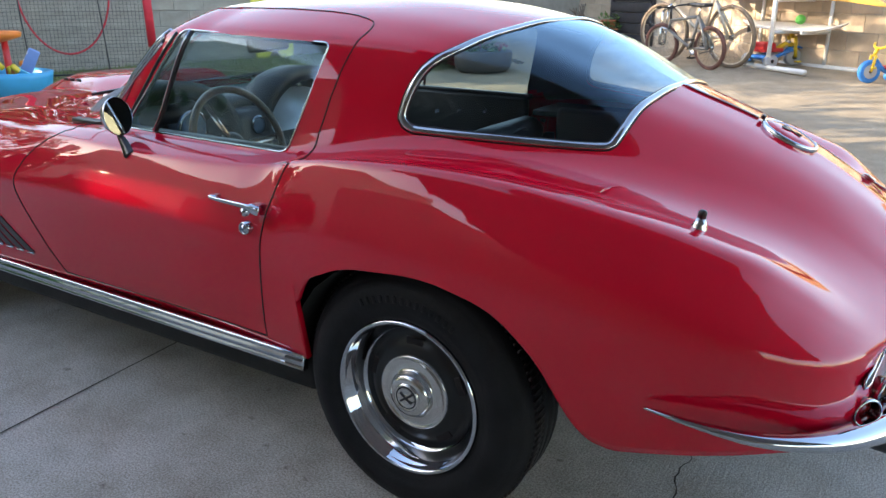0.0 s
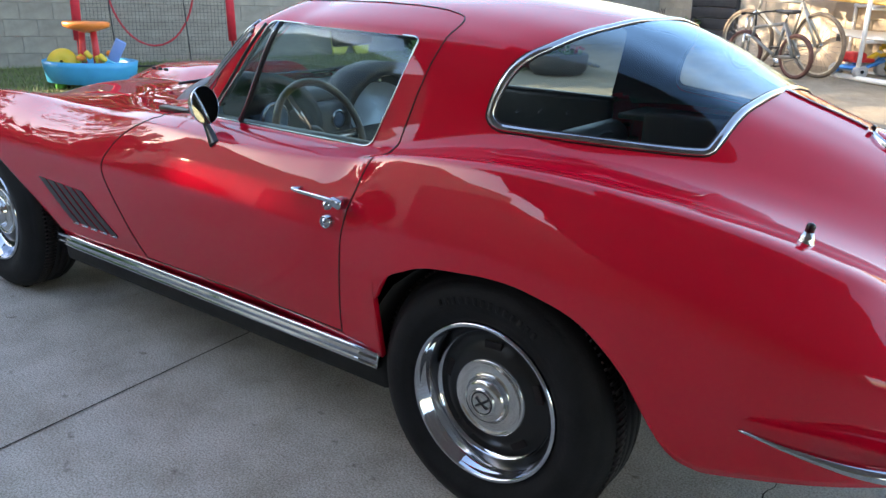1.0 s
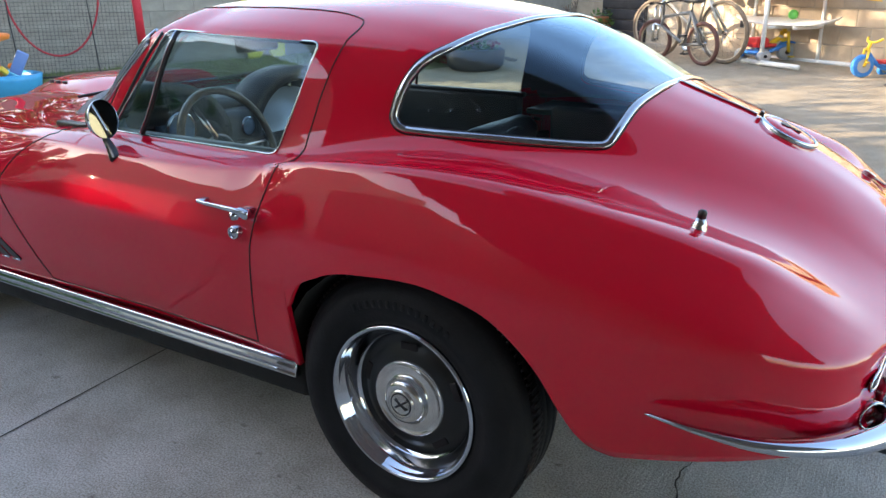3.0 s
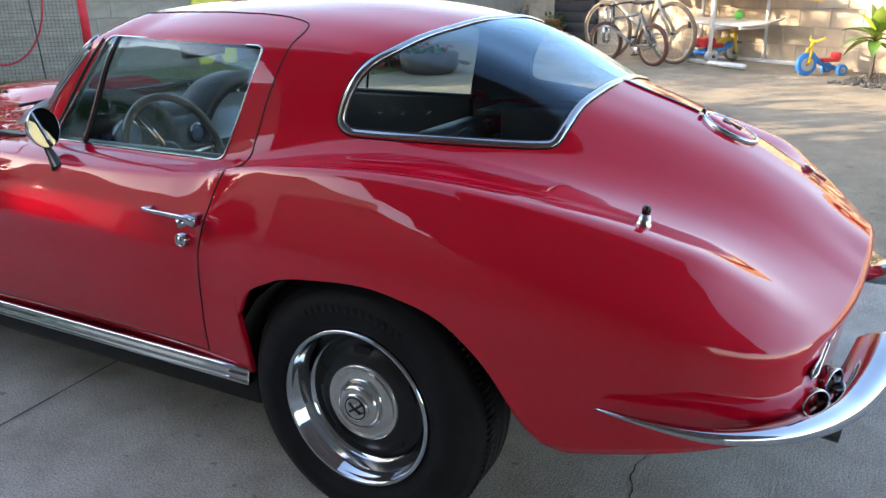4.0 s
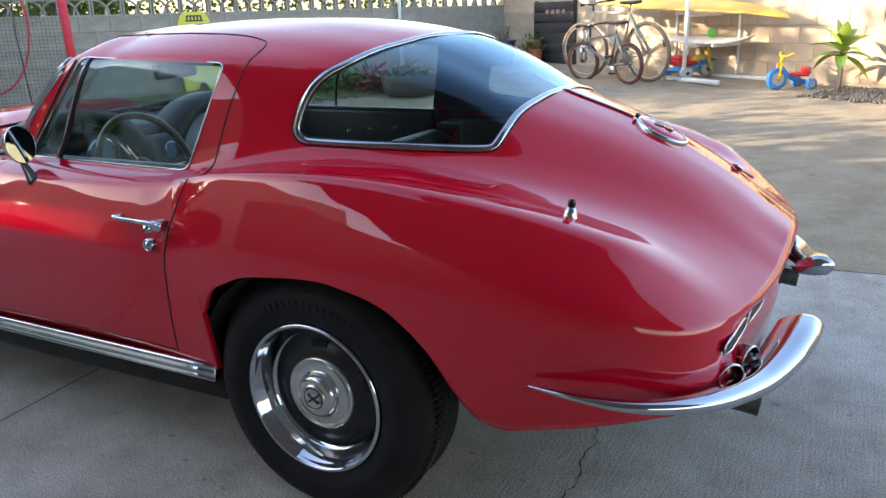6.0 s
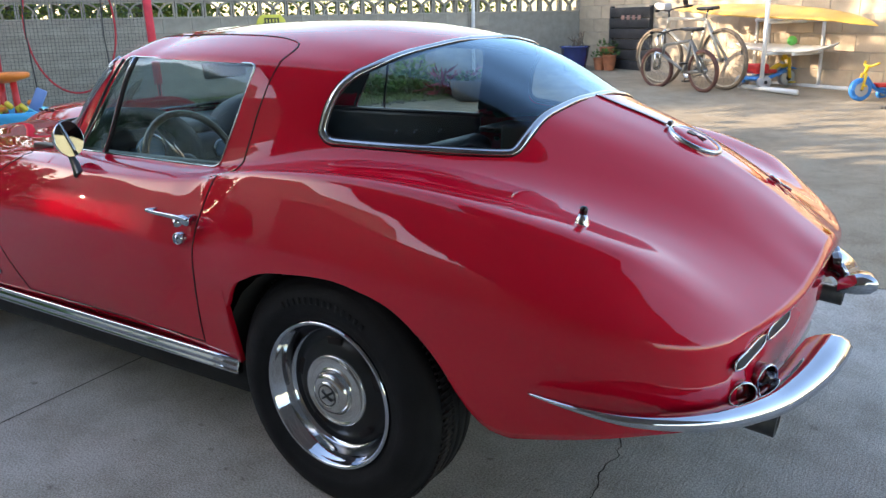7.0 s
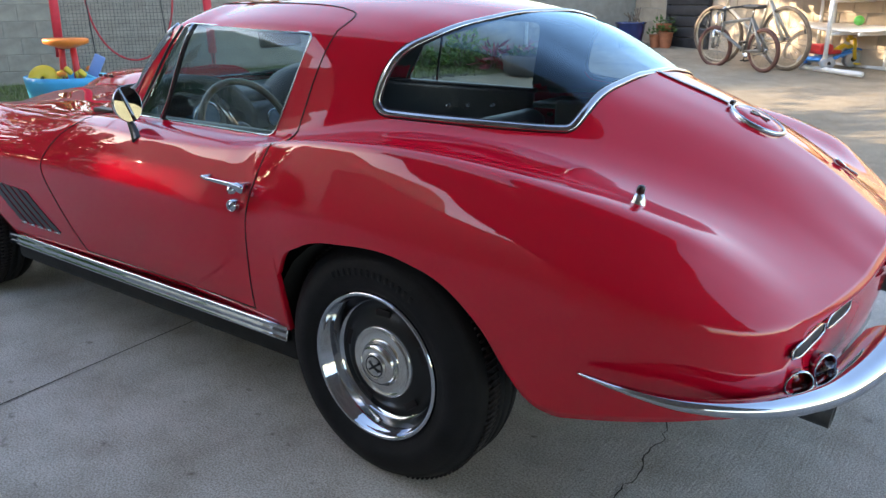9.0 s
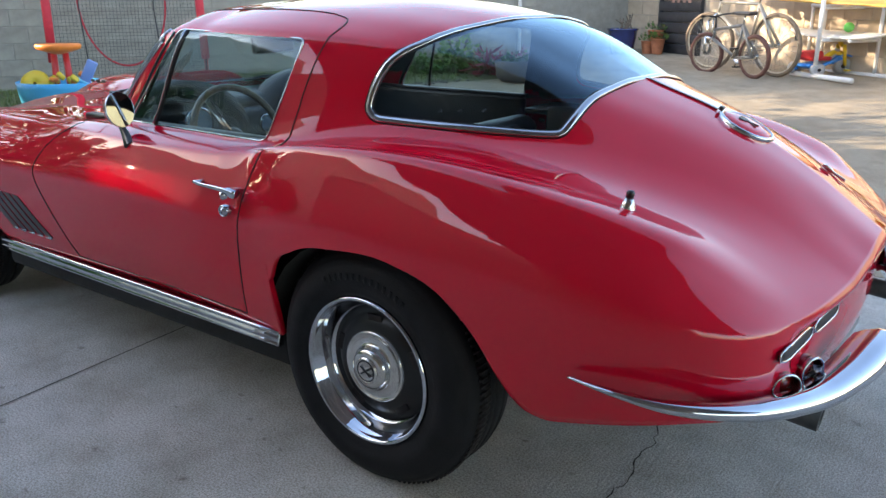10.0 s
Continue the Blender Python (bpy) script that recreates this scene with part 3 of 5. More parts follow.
# rocker moulding
def rocker():
    line = [(-1.985 + q * .1 * (1.64 / 1.6), .327) for q in range(17)]
    path = [Vector((x, -.805, z)) for x, z in line]
    return sweep(path, [(-.012, -.024), (.008, -.023), (.013, -.020), (.014, -.015), (.009, -.011), (.008, -.006), (.014, -.001), (.014, .006), (.008, .010), (.008, .014), (.012, .018), (.008, .024), (-.012, .025)], (0, 0, 1))


both("rocker_moulding", rocker(), CHROME, label="ribbed chrome sill moulding")
both("sill", box(1.68, .16, .12, (-1.17, -.70, .285), .02), UNDER)

# under the body: dark floor and wheel houses
mesh_ob("underbody", *join(box(1.5, 1.3, .12, (-1.18, 0, .30), .02), box(.95, .9, .14, (.48, 0, .40), .03), box(.7, 1.3, .1, (-2.45, 0, .62), .02), box(.4, .8, .14, (-2.98, 0, .42), .03)), UNDER, car)


def wheel_house(x0, x1):
    vs, fs = [], []
    n = 14
    for k in range(n + 1):
        a = math.pi * k / n
        x, z = .5 * (x0 + x1) - .5 * (x1 - x0) * math.cos(a), .36 + .34 * math.sin(a)
        vs += [(x, -.79 - .062 * math.sin(a) ** .5, min(z, .70)), (x, -.46, min(z, .70))]
    for k in range(n):
        fs.append((2 * k, 2 * k + 1, 2 * k + 3, 2 * k + 2))
    vs.append((.5 * (x0 + x1), -.46, .36))
    c = len(vs) - 1
    for k in range(n):
        fs.append((2 * k + 1, c, 2 * k + 3))
    return vs, fs


for x0, x1 in ((-.36, .50), (-2.90, -1.92)):
    both("wheel_house", wheel_house(x0, x1), UNDER)
    # dark plates added to stop light leaking through the wheel arches
    both("wheel_liner", join(box(x1 - x0 + .1, .04, .46, (.5 * (x0 + x1), -.44, .50), .005), box(.04, .34, .40, (x0 - .02, -.62, .52), .005)), UNDER)


def wheel(x, turn):
    """A steel wheel with bright trim ring and cap, its outer face at y = -0.83."""
    side = 1 if turn == 0 else -1
    place = pose(x, 0, .33, 0, 0, 0) if side > 0 else pose(x, 0, .33, 0, 0, 180)
    disc = mesh_ob("wheel", *lathe([(.165, -.70), (.162, -.766), (.150, -.762), (.135, -.772), (.115, -.782), (.04, -.785)], 56, "y"), WHEEL_BLACK, car, "black steel wheel with chrome ring and cap")
    disc.matrix_basis = place
    tyre = lathe([(.196, -.63), (.205, -.615), (.25, -.602), (.295, -.608), (.318, -.622), (.330, -.642), (.3345, -.66), (.3345, -.668), (.327, -.669), (.327, -.675), (.335, -.676), (.3345, -.702), (.327, -.703), (.327, -.709), (.335, -.710), (.335, -.732), (.327, -.733), (.327, -.739), (.335, -.740), (.335, -.762), (.327, -.763), (.327, -.769), (.3340, -.768), (.3310, -.780), (.3240, -.794), (.3140, -.808), (.3100, -.8095), (.3040, -.816), (.288, -.828), (.262, -.835), (.240, -.835), (.236, -.832), (.22, -.829), (.208, -.822), (.198, -.812), (.19, -.78)], 96, "y", cap=False)
    mesh_ob("tyre", *tyre, RUBBER, disc)
    for k in range(14):
        a = math.radians(58 + 4.6 * k)
        mesh_ob("tyre_mark", *moved(box(.011, .003, .018, (0, 0, 0), .001, 1), Matrix.Translation((.262 * math.cos(a), -.8352, .262 * math.sin(a))) @ Matrix.Rotation(math.pi / 2 - a, 4, "Y")), RUBBER, disc)
    mesh_ob("tyre_tread", *join(*[moved(box(.006, .055, .006, (0, 0, 0)), Matrix.Rotation(-math.radians(3 * k), 4, "Y") @ Matrix.Translation((.3335, -.752, 0)) @ Matrix.Rotation(.10, 4, "Z")) for k in range(120)]), GAP, disc)["kind"] = "stuff"
    ring = lathe([(.2055, -.812), (.2065, -.822), (.204, -.829), (.1985, -.831), (.194, -.827), (.1915, -.818), (.187, -.812), (.178, -.795), (.171, -.775), (.165, -.765), (.157, -.763), (.1555, -.758), (.160, -.752)], 72, "y", cap=False)
    mesh_ob("trim_ring", *ring, CHROME, disc, "deep polished trim ring")
    cap = lathe([(.098, -.765), (.1005, -.783), (.0990, -.7895), (.0955, -.7915), (.0915, -.7905), (.0895, -.7880), (.080, -.7885), (.070, -.7895), (.0635, -.7910), (.0605, -.7945), (.0585, -.801), (.0560, -.8085), (.0520, -.8135), (.046, -.8160), (.040, -.8175), (.034, -.8175)], 56, "y", cap=False)
    hub = mesh_ob("hub_cap", *cap, SATIN, disc, "bright hub cap")
    mesh_ob("cap_centre", *lathe([(.037, -.815), (.0355, -.8225), (.032, -.8235), (.0305, -.821), (.004, -.8225)], 32, "y"), STEEL, hub)
    mesh_ob("cap_ring", *lathe([(.0300, -.8215), (.0285, -.8228), (.0268, -.8216)], 32, "y", cap=False), BLACK, hub)
    mesh_ob("cap_emblem", *join(*[moved(box(.040, .003, .006, (0, -.8235, 0), .001, 1), Matrix.Rotation(math.radians(q), 4, "Y")) for q in (35, -35)]), BLACK, hub)
    slots = []
    for k in range(5):
        a = math.radians(20 + 72 * k)
        slots.append(moved(box(.05, .006, .022, (0, 0, 0), .005), Matrix.Translation((.134 * math.cos(a), -.7735, .134 * math.sin(a))) @ Matrix.Rotation(-a + math.pi / 2, 4, "Y")))
    for sl in slots:
        mesh_ob("wheel_slot", *sl, GAP, disc)
    return disc


for x in (0, -2.489):
    for turn in (0, 180):
        wheel(x, turn)


def rear_bumper():
    keys = [(.60, -.852, .505, .10), (.70, -.858, .503, .25), (.80, -.846, .500, .42), (.88, -.80, .494, .57), (.95, -.725, .485, .74), (1.005, -.635, .479, .88), (1.045, -.54, .476, 1.0), (1.082, -.43, .489, 1.10), (1.106, -.33, .507, 1.16), (1.113, -.262, .516, 1.10)]
    p = smooth_path([k[:3] for k in keys], 6)
    s = [q.x for q in smooth_path([(k[3], 0, 0) for k in keys], 6)]
    sec = [(-.070, -.008), (-.050, .006), (-.022, .017), (.002, .016), (.017, .007), (.025, -.006), (.021, -.022), (.008, -.034), (-.025, -.040), (-.070, -.038)]
    return sweep(p, sec, (0, 0, 1), s)


both("rear_bumper", rear_bumper(), CHROME, label="chrome wrap-round bumper blade")


def tail_light(x, y, z, turn):
    """A round lamp sunk in a bright cup."""
    cup = lathe([(.036, -.026), (.0375, -.008), (.0385, .003), (.0370, .0065), (.0345, .005), (.0335, -.002), (.026, -.020), (.018, -.024)], 36, "x", cap=False)
    for side in (1, -1):
        ob = mesh_ob("tail_light", *cup, DARK_CHROME, car, "round red tail light sunk in a chrome ring")
        ob.matrix_basis = pose(x, side * y, z, 0, 3, side * turn) @ Matrix.Scale(.86, 4)
        mesh_ob("ring", *lathe([(.0385, -.004), (.0400, .001), (.0400, .006), (.0375, .009), (.0345, .006), (.0335, .001)], 36, "x", cap=False), CHROME, ob)
        mesh_ob("lens", *lathe([(.030, -.020), (.026, -.014), (.012, -.009), (.003, -.008)], 28, "x"), LENS_RED, ob)


tail_light(.974, -.603, .489, -42)
tail_light(.999, -.499, .494, -26)

# fuel filler lid, badges and aerial
slope = math.degrees(math.atan2(.959 - .86, .2))
lid = mesh_ob("fuel_lid", *lathe([(.095, -.014), (.098, .003), (.094, .009), (.088, .009), (.086, .005)], 48, "z", cap=False), CHROME, car, "round chrome-ringed fuel filler lid")
lid.matrix_basis = pose(.667, 0, .930, 0, slope - 1, 0) @ Matrix.Diagonal((.82, .80, .8, 1))
mesh_ob("lid_face", *lathe([(.086, .003), (.080, .009), (.05, .013), (.004, .014)], 40, "z"), RED, lid)
mesh_ob("lid_emblem", *join(moved(box(.07, .004, .004, (0, 0, .0155), .001), pose(0, 0, 0, 0, 0, 28)), moved(box(.07, .004, .004, (0, 0, .0155), .001), pose(0, 0, 0, 0, 0, -28)), moved(box(.026, .018, .004, (-.022, .0, .0155), .001), pose(0, 0, 0, 0, 0, 28)), moved(box(.026, .018, .004, (-.022, 0, .0155), .001), pose(0, 0, 0, 0, 0, -28))), BLACK, lid)
mesh_ob("lid_hinge", *box(.014, .03, .014, (-.10, 0, .01), .003), BLACK, lid)
mesh_ob("spine_trim", *sweep([Vector((x, 0, z_mid(x) + .003)) for x in np.arange(.372, .585, .0125)], ring_section(.004, .003), (0, 0, 1)), CHROME, car)
aerial = mesh_ob("aerial_base", *lathe([(.021, -.012), (.021, .004), (.017, .008), (.015, .022), (.009, .036)], 24, "z"), STEEL, car, "metal aerial base")
aerial.matrix_basis = pose(.612, -.632, .813, 0, 8, 0) @ Matrix.Diagonal((1.0, 1.0, .95, 1))
mesh_ob("aerial_cap", *lathe([(.009, .034), (.009, .050), (.006, .054), (.002, .055)], 20, "z"), BLACK, aerial)

# door handle and lock
def handle():
    p = smooth_path([(-.597, -.868, .766), (-.56, -.876, .767), (-.50, -.880, .767), (-.455, -.879, .765), (-.425, -.872, .760)], 5)
    bar = sweep(p, ring_section(.0035, .006, 10), (0, 0, 1), [.65 + .75 * i / 20 for i in range(21)])
    hook = moved(box(.040, .024, .026, (0, 0, 0), .009, 3), pose(-.432, -.866, .757, 0, 12, 0))
    button = lathe([(.013, -.868), (.0125, -.878), (.009, -.882), (.002, -.883)], 22, "y", (-.460, 0, .749))
    return join(bar, hook, button, box(.022, .036, .012, (-.588, -.852, .766), .004), box(.030, .044, .020, (-.440, -.850, .757), .006))


both("door_handle", handle(), CHROME, label="chrome door handle")
both("door_lock", join(lathe([(.0175, -.850), (.0175, -.868), (.014, -.872), (.012, -.869)], 28, "y", (-.474, 0, .700), cap=False), lathe([(.012, -.865), (.010, -.871), (.003, -.872)], 24, "y", (-.474, 0, .700))), CHROME)


# fender louvres
def louvre(k):
    x = -1.985 + .062 * k
    pts = [(x, .572 - .001 * k), (x + .046, .571 - .001 * k), (x + .200, .425), (x + .154, .425)]
    v, f = [], []
    for q in range(9):
        t = q / 8
        for a, b in ((pts[0], pts[3]), (pts[1], pts[2])):
            p = on_side(a[0] + (b[0] - a[0]) * t, a[1] + (b[1] - a[1]) * t)
            v += [p + Vector((0, -.003, 0)), p + Vector((0, .01, 0))]
    for q in range(8):
        k = 4 * q
        f += [(k, k + 2, k + 6, k + 4), (k, k + 4, k + 5, k + 1), (k + 2, k + 3, k + 7, k + 6)]
    return v, f + [(0, 1, 3, 2), (32, 34, 35, 33)]


for k in range(5):
    ob = mesh_ob("fender_louvre", *louvre(k), BLACK, car, "black louvre slot", smooth=False)
    x = -1.985 + .062 * k
    mesh_ob("louvre_lip", *sweep([on_side(x + .158, .420) + Vector((0, -.004, 0)), on_side(x + .196, .421) + Vector((0, -.004, 0))], ring_section(.003, .004), (0, -1, 0)), CHROME, ob)


# mirror on the door
def door_mirror():
    head = mesh_ob("door_mirror", *lathe([(.004, -.034), (.03, -.030), (.048, -.014), (.0555, .0), (.0566, .006), (.0553, .0085), (.054, .004)], 40, "x", cap=False), CHROME, car, "round chrome door mirror")
    head.matrix_basis = pose(-1.034, -.803, .930, 0, -9, 11.5)
    mesh_ob("mirror_glass", *lathe([(.0545, .0060), (.0545, .0072)], 40, "x"), MIRROR_GLASS, head, smooth=False)
    p = smooth_path([(-1.034, -.803, .884), (-1.022, -.803, .868), (-.995, -.810, .846), (-.962, -.824, .826)], 5)
    mesh_ob("mirror_stalk", *sweep(p, [(-.008, -.005), (.008, -.005), (.008, .005), (-.008, .005)], (0, -.6, .8), [.8 + 1.1 * i / 15 for i in range(16)]), BLACK, head).matrix_parent_inverse = head.matrix_basis.inverted()


door_mirror()


# raised panel of the hood
def hood_scoop():
    vs, fs = [], []
    n, m = 26, 17
    for i in range(n):
        t = i / (n - 1)
        x = -2.72 + 1.0 * t
        w = .055 + .23 * min(1, t * 1.25) ** .8
        h = .055 * min(1, max(0, (t - .10) / .35)) ** .8 + .006
        for j in range(m):
            u = -1 + 2 * j / (m - 1)
            y = w * u
            base = float(np.interp(abs(y), profile(x)[:30, 0], profile(x)[:30, 1]))
            vs.append((x, y, base - .006 + h * (1 - abs(u) ** 4.5)))
    for i in range(n - 1):
        for j in range(m - 1):
            fs.append((i * m + j, (i + 1) * m + j, (i + 1) * m + j + 1, i * m + j + 1))
    fs.append(tuple((n - 1) * m + j for j in range(m)))
    return vs, fs


scoop = mesh_ob("hood_scoop", *hood_scoop(), RED, car, "raised scoop on the hood")
for k in range(3):
    mesh_ob("scoop_emblem", *box(.030, .004, .012, (-2.06 + .042 * k, -.287, .925), .002), BLACK, scoop)
for s in (1, -1):
    mesh_ob("wiper", *join(tube([(-1.61, s * .33 - .02, .905), (-1.565, s * .33 - .05, .925)], .007), tube([(-1.60, s * .33 - .16, .918), (-1.55, s * .33 + .10, .938)], .006)), BLACK, car)

# roof seams and the rear badge
mesh_ob("rear_badge", *moved(join(moved(box(.062, .007, .005, (0, 0, 0), .002), pose(0, 0, 0, 0, 0, 24)), moved(box(.062, .007, .005, (0, 0, 0), .002), pose(0, 0, 0, 0, 0, -24)), moved(box(.022, .022, .005, (-.022, .012, 0), .002), pose(0, 0, 0, 0, 0, -24)), moved(box(.022, .018, .005, (-.022, -.012, 0), .002), pose(0, 0, 0, 0, 0, 24))), pose(.875, .135, on_top(.875, .135).z + .006, -20, 32, 0) @ Matrix.Scale(1.25, 4)), STEEL, car, "crossed metal badge")


# lamps under the deck's edge and tail pipe
def tail_x(y, deep=.026):
    f = min(1, abs(y) / .60)
    return 1.03 - .085 * (y / .7) ** 2 - deep * (1 - f ** 4)


for side in (1, -1):
    for y0, y1 in ((-.640, -.452), (-.436, -.272)):
        ys = np.linspace(y0, y1, 9)
        tall = [(.55, .9, 1, 1, 1, 1, 1, .9, .55)[q] for q in range(9)]
        pts = [Vector((tail_x(y) + .002, side * y, .567)) for y in ys]
        lamp = mesh_ob("backup_light", *sweep(pts, ring_section(.0150, .004, 10), (1, 0, 0), tall), DARK_LENS, car, "slim dark lamp in a thin chrome frame")
        ring = [p + Vector((.003, 0, .0160 * h)) for p, h in zip(pts, tall)] + [p + Vector((.003, 0, -.0160 * h)) for p, h in reversed(list(zip(pts, tall)))]
        mesh_ob("lamp_frame", *tube(ring, .0030, 6, True), CHROME, lamp)
    pipe = mesh_ob("tail_pipe", *lathe([(.028, -.30), (.028, .03), (.026, .032), (.024, .02), (.024, -.1)], 28, "x", cap=False), DARK_METAL, car, "dark tail pipe tip")
    pipe.matrix_basis = pose(1.000, side * .49, .386, 0, 6, 0)
mesh_ob("number_plate", *box(.012, .32, .16, (.985, 0, .46), .006), GREY_METAL, car)


# ---- inside the car ----
def seat(y):
    vs = join(box(.50, .48, .14, (-.70, y, .40), .05, 3))
    base = mesh_ob("seat", *vs, VINYL, car, "black vinyl bucket seat")
    back = moved(box(.12, .46, .46, (0, 0, 0), .055, 3), pose(-.42, y, .60, 0, 20, 0))
    mesh_ob("seat_back", *back, VINYL, base)
    pts = [Vector((-.43 + .165 * math.sin(a) * .9 - .02, y + .19 * math.cos(a), .60 + .20 * math.sin(a))) for a in np.linspace(0, math.pi, 15)]
    mesh_ob("seat_piping", *tube(pts, .006), VINYL, base)


for y in (-.36, .36):
    seat(y)
def dash_hood(y):
    """The arched cowl round one half of the dashboard."""
    arc = [(.29 * math.cos(a), .215 * math.sin(a)) for a in np.linspace(0, math.pi, 26)]
    return join(sweep([Vector((-1.43, y + u, .735 + v)) for u, v in arc], [(-.12, -.03), (.045, -.028), (.065, -.012), (.06, .006), (.03, .016), (-.12, .02)], [Vector((0, u, v)).normalized() for u, v in arc]), ([(-1.42, y + .98 * u, .735 + .98 * v) for u, v in arc] + [(-1.42, y, .735)], [(k, k + 1, 26) for k in range(25)]))


dash = mesh_ob("dashboard", *join(moved(box(.22, .92, .08, (0, 0, 0), .035, 3), pose(-1.50, 0, .845, 0, 6, 0)), dash_hood(-.36), dash_hood(.36), box(.22, .26, .34, (-1.42, 0, .66), .04), box(.2, 1.2, .16, (-1.44, 0, .66), .05)), VINYL, car)
mesh_ob("console", *box(.95, .20, .22, (-.85, 0, .40), .04), VINYL, car)
mesh_ob("cargo_deck", *join(box(.80, .84, .05, (.08, 0, .68), .02), box(.05, 1.0, .4, (-.30, 0, .52), .02), box(.45, .05, .22, (.0, .50, .76), .02), box(.45, .05, .16, (.0, -.50, .74), .02)), VINYL, car, "black cargo floor behind the seats")
both("door_card", join(box(.95, .05, .42, (-.92, -.69, .66), .015), box(.35, .05, .04, (-.90, -.66, .66), .015)), VINYL)
both("quarter_shelf", box(.60, .24, .02, (-.02, -.60, .845), .004), VINYL)
both("inner_sill", box(.98, .035, .02, (-.92, -.69, .872), .006), BLACK)
for x, z in ((-.62, .80), (-.75, .79), (-.86, .78)):
    both("trim_button", lathe([(.010, 0), (.011, .006), (.005, .010)], 14, "y", (x, -.655, z)), CHROME)
for s in (-1, 1):
    mesh_ob("dash_gauge", *lathe([(.062, 0), (.064, .008), (.058, .010)], 28, "x", (-1.41, -.36 + s * .085, .80), cap=False), CHROME, dash)
    mesh_ob("gauge_face", *lathe([(.058, .004), (.02, .006), (.003, .006)], 24, "x", (-1.41, -.36 + s * .085, .80)), GAUGE, dash)
mesh_ob("centre_gauge", *lathe([(.038, 0), (.040, .008), (.034, .010)], 28, "x", (-1.31, .03, .765), cap=False), CHROME, dash)
mesh_ob("gauge_face", *lathe([(.034, .004), (.02, .006), (.003, .006)], 24, "x", (-1.31, .03, .765)), GAUGE, dash)
# disc and ring added in place of a round reflection in the side window
mesh_ob("column_dial", *lathe([(.062, 0), (.060, .010), (.054, .012), (.048, .008), (.003, .010)], 32, "x", (-1.235, -.365, .815)), GAUGE, dash, "pale blue round instrument glass")
mesh_ob("dial_ring", *lathe([(.061, .006), (.064, .012), (.057, .016), (.054, .011)], 32, "x", (-1.235, -.365, .815), cap=False), CHROME, dash)
for s in (-1, 1):
    mesh_ob("dash_knob", *lathe([(.010, 0), (.012, .012), (.009, .018), (.002, .019)], 14, "x", (-1.31, .03 + s * .03, .70)), CHROME, dash)

# the metal panel before the passenger, its grab rail and button
half = [(.20 * math.cos(a), .16 * math.sin(a) ** .8) for a in np.linspace(0, math.pi, 24)]
mesh_ob("dash_panel", [(-1.345 - .30 * v, .36 + u, .712 + v) for u, v in half] + [(-1.36 - .30 * v, .36 + u * 1.04, .712 + v * 1.04) for u, v in half], [tuple(range(24))] + [(k, k + 24, k + 25, k + 1) for k in range(23)], PALE_PANEL, dash, "pale metal panel of the passenger dash")
mesh_ob("grab_rail", *tube(smooth_path([(-1.365, .27, .892), (-1.36, .33, .906), (-1.36, .40, .908)], 5), .005), CHROME, dash)
mesh_ob("dash_button", *lathe([(.012, 0), (.011, .010), (.003, .012)], 16, "x", (-1.385, .355, .888)), STEEL, dash)


def steering():
    c = pose(-1.0, -.36, .784, 0, 68, 0)
    rim = [c @ Vector((.19 * math.cos(a), .19 * math.sin(a), 0)) for a in np.linspace(0, 2 * math.pi, 48, endpoint=False)]
    ob = mesh_ob("steering_wheel", *tube(rim, .0130, 10, True), WOOD, car, "wood-rimmed steering wheel with metal spokes")
    spokes = [moved(box(.16, .022, .004, (.10, 0, -.03), .001), c @ pose(0, 0, 0, 0, -8, a)) for a in (90, 210, 330)]
    for sp in spokes:
        mesh_ob("spoke", *sp, DARK_CHROME, ob)
    mesh_ob("steering_hub", *moved(lathe([(.05, -.06), (.05, -.03), (.035, -.02), (.004, -.018)], 28), c), BLACK, ob)
    mesh_ob("steering_column", *moved(lathe([(.03, -.34), (.03, -.05)], 20), c), BLACK, ob)


steering()
mesh_ob("rear_view_mirror", *join(moved(box(.03, .24, .07, (0, 0, 0), .02, 3), pose(-1.18, -.02, 1.094, 0, -8, 8)), tube([(-1.19, 0, 1.10), (-1.17, 0, 1.165)], .008)), BLACK, car)
mesh_ob("headliner", *join(*[([(x, -(w_c(x) - .03), z_c(x) - .03), (x, 0, z_mid(x) - .04), (x, w_c(x) - .03, z_c(x) - .03), (x + .1, w_c(x + .1) - .03, z_c(x + .1) - .03), (x + .1, 0, z_mid(x + .1) - .04), (x + .1, -(w_c(x + .1) - .03), z_c(x + .1) - .03)], [(0, 1, 4, 5), (1, 2, 3, 4)]) for x in np.arange(-1.0, -.12, .1)]), VINYL, car)
for k in (-1, 1):
    mesh_ob("sun_visor", *moved(box(.15, .36, .015, (0, 0, 0), .006), pose(-.98, k * .28, 1.175, 0, 12, 0)), VINYL, car)

def pillar_lining(x0, x1, n=14):
    """Dark trim inside the roof's rear quarter."""
    vs, fs = [], []
    for i in range(n + 1):
        x = x0 + (x1 - x0) * i / n
        for q in range(9):
            z = .90 + (min(z_c(x) - .03, 1.16) - .90) * q / 8
            p = on_house(x, z)
            vs.append((x, p.y + .022, z))
    for i in range(n):
        for q in range(8):
            a = i * 9 + q
            fs.append((a, a + 9, a + 10, a + 1))
    return vs, fs


both("pillar_lining", pillar_lining(-.362, -.172), VINYL)

# ---- the place ----
def ground_z(x, y):
    return .045 * max(0.0, y - 1.2)


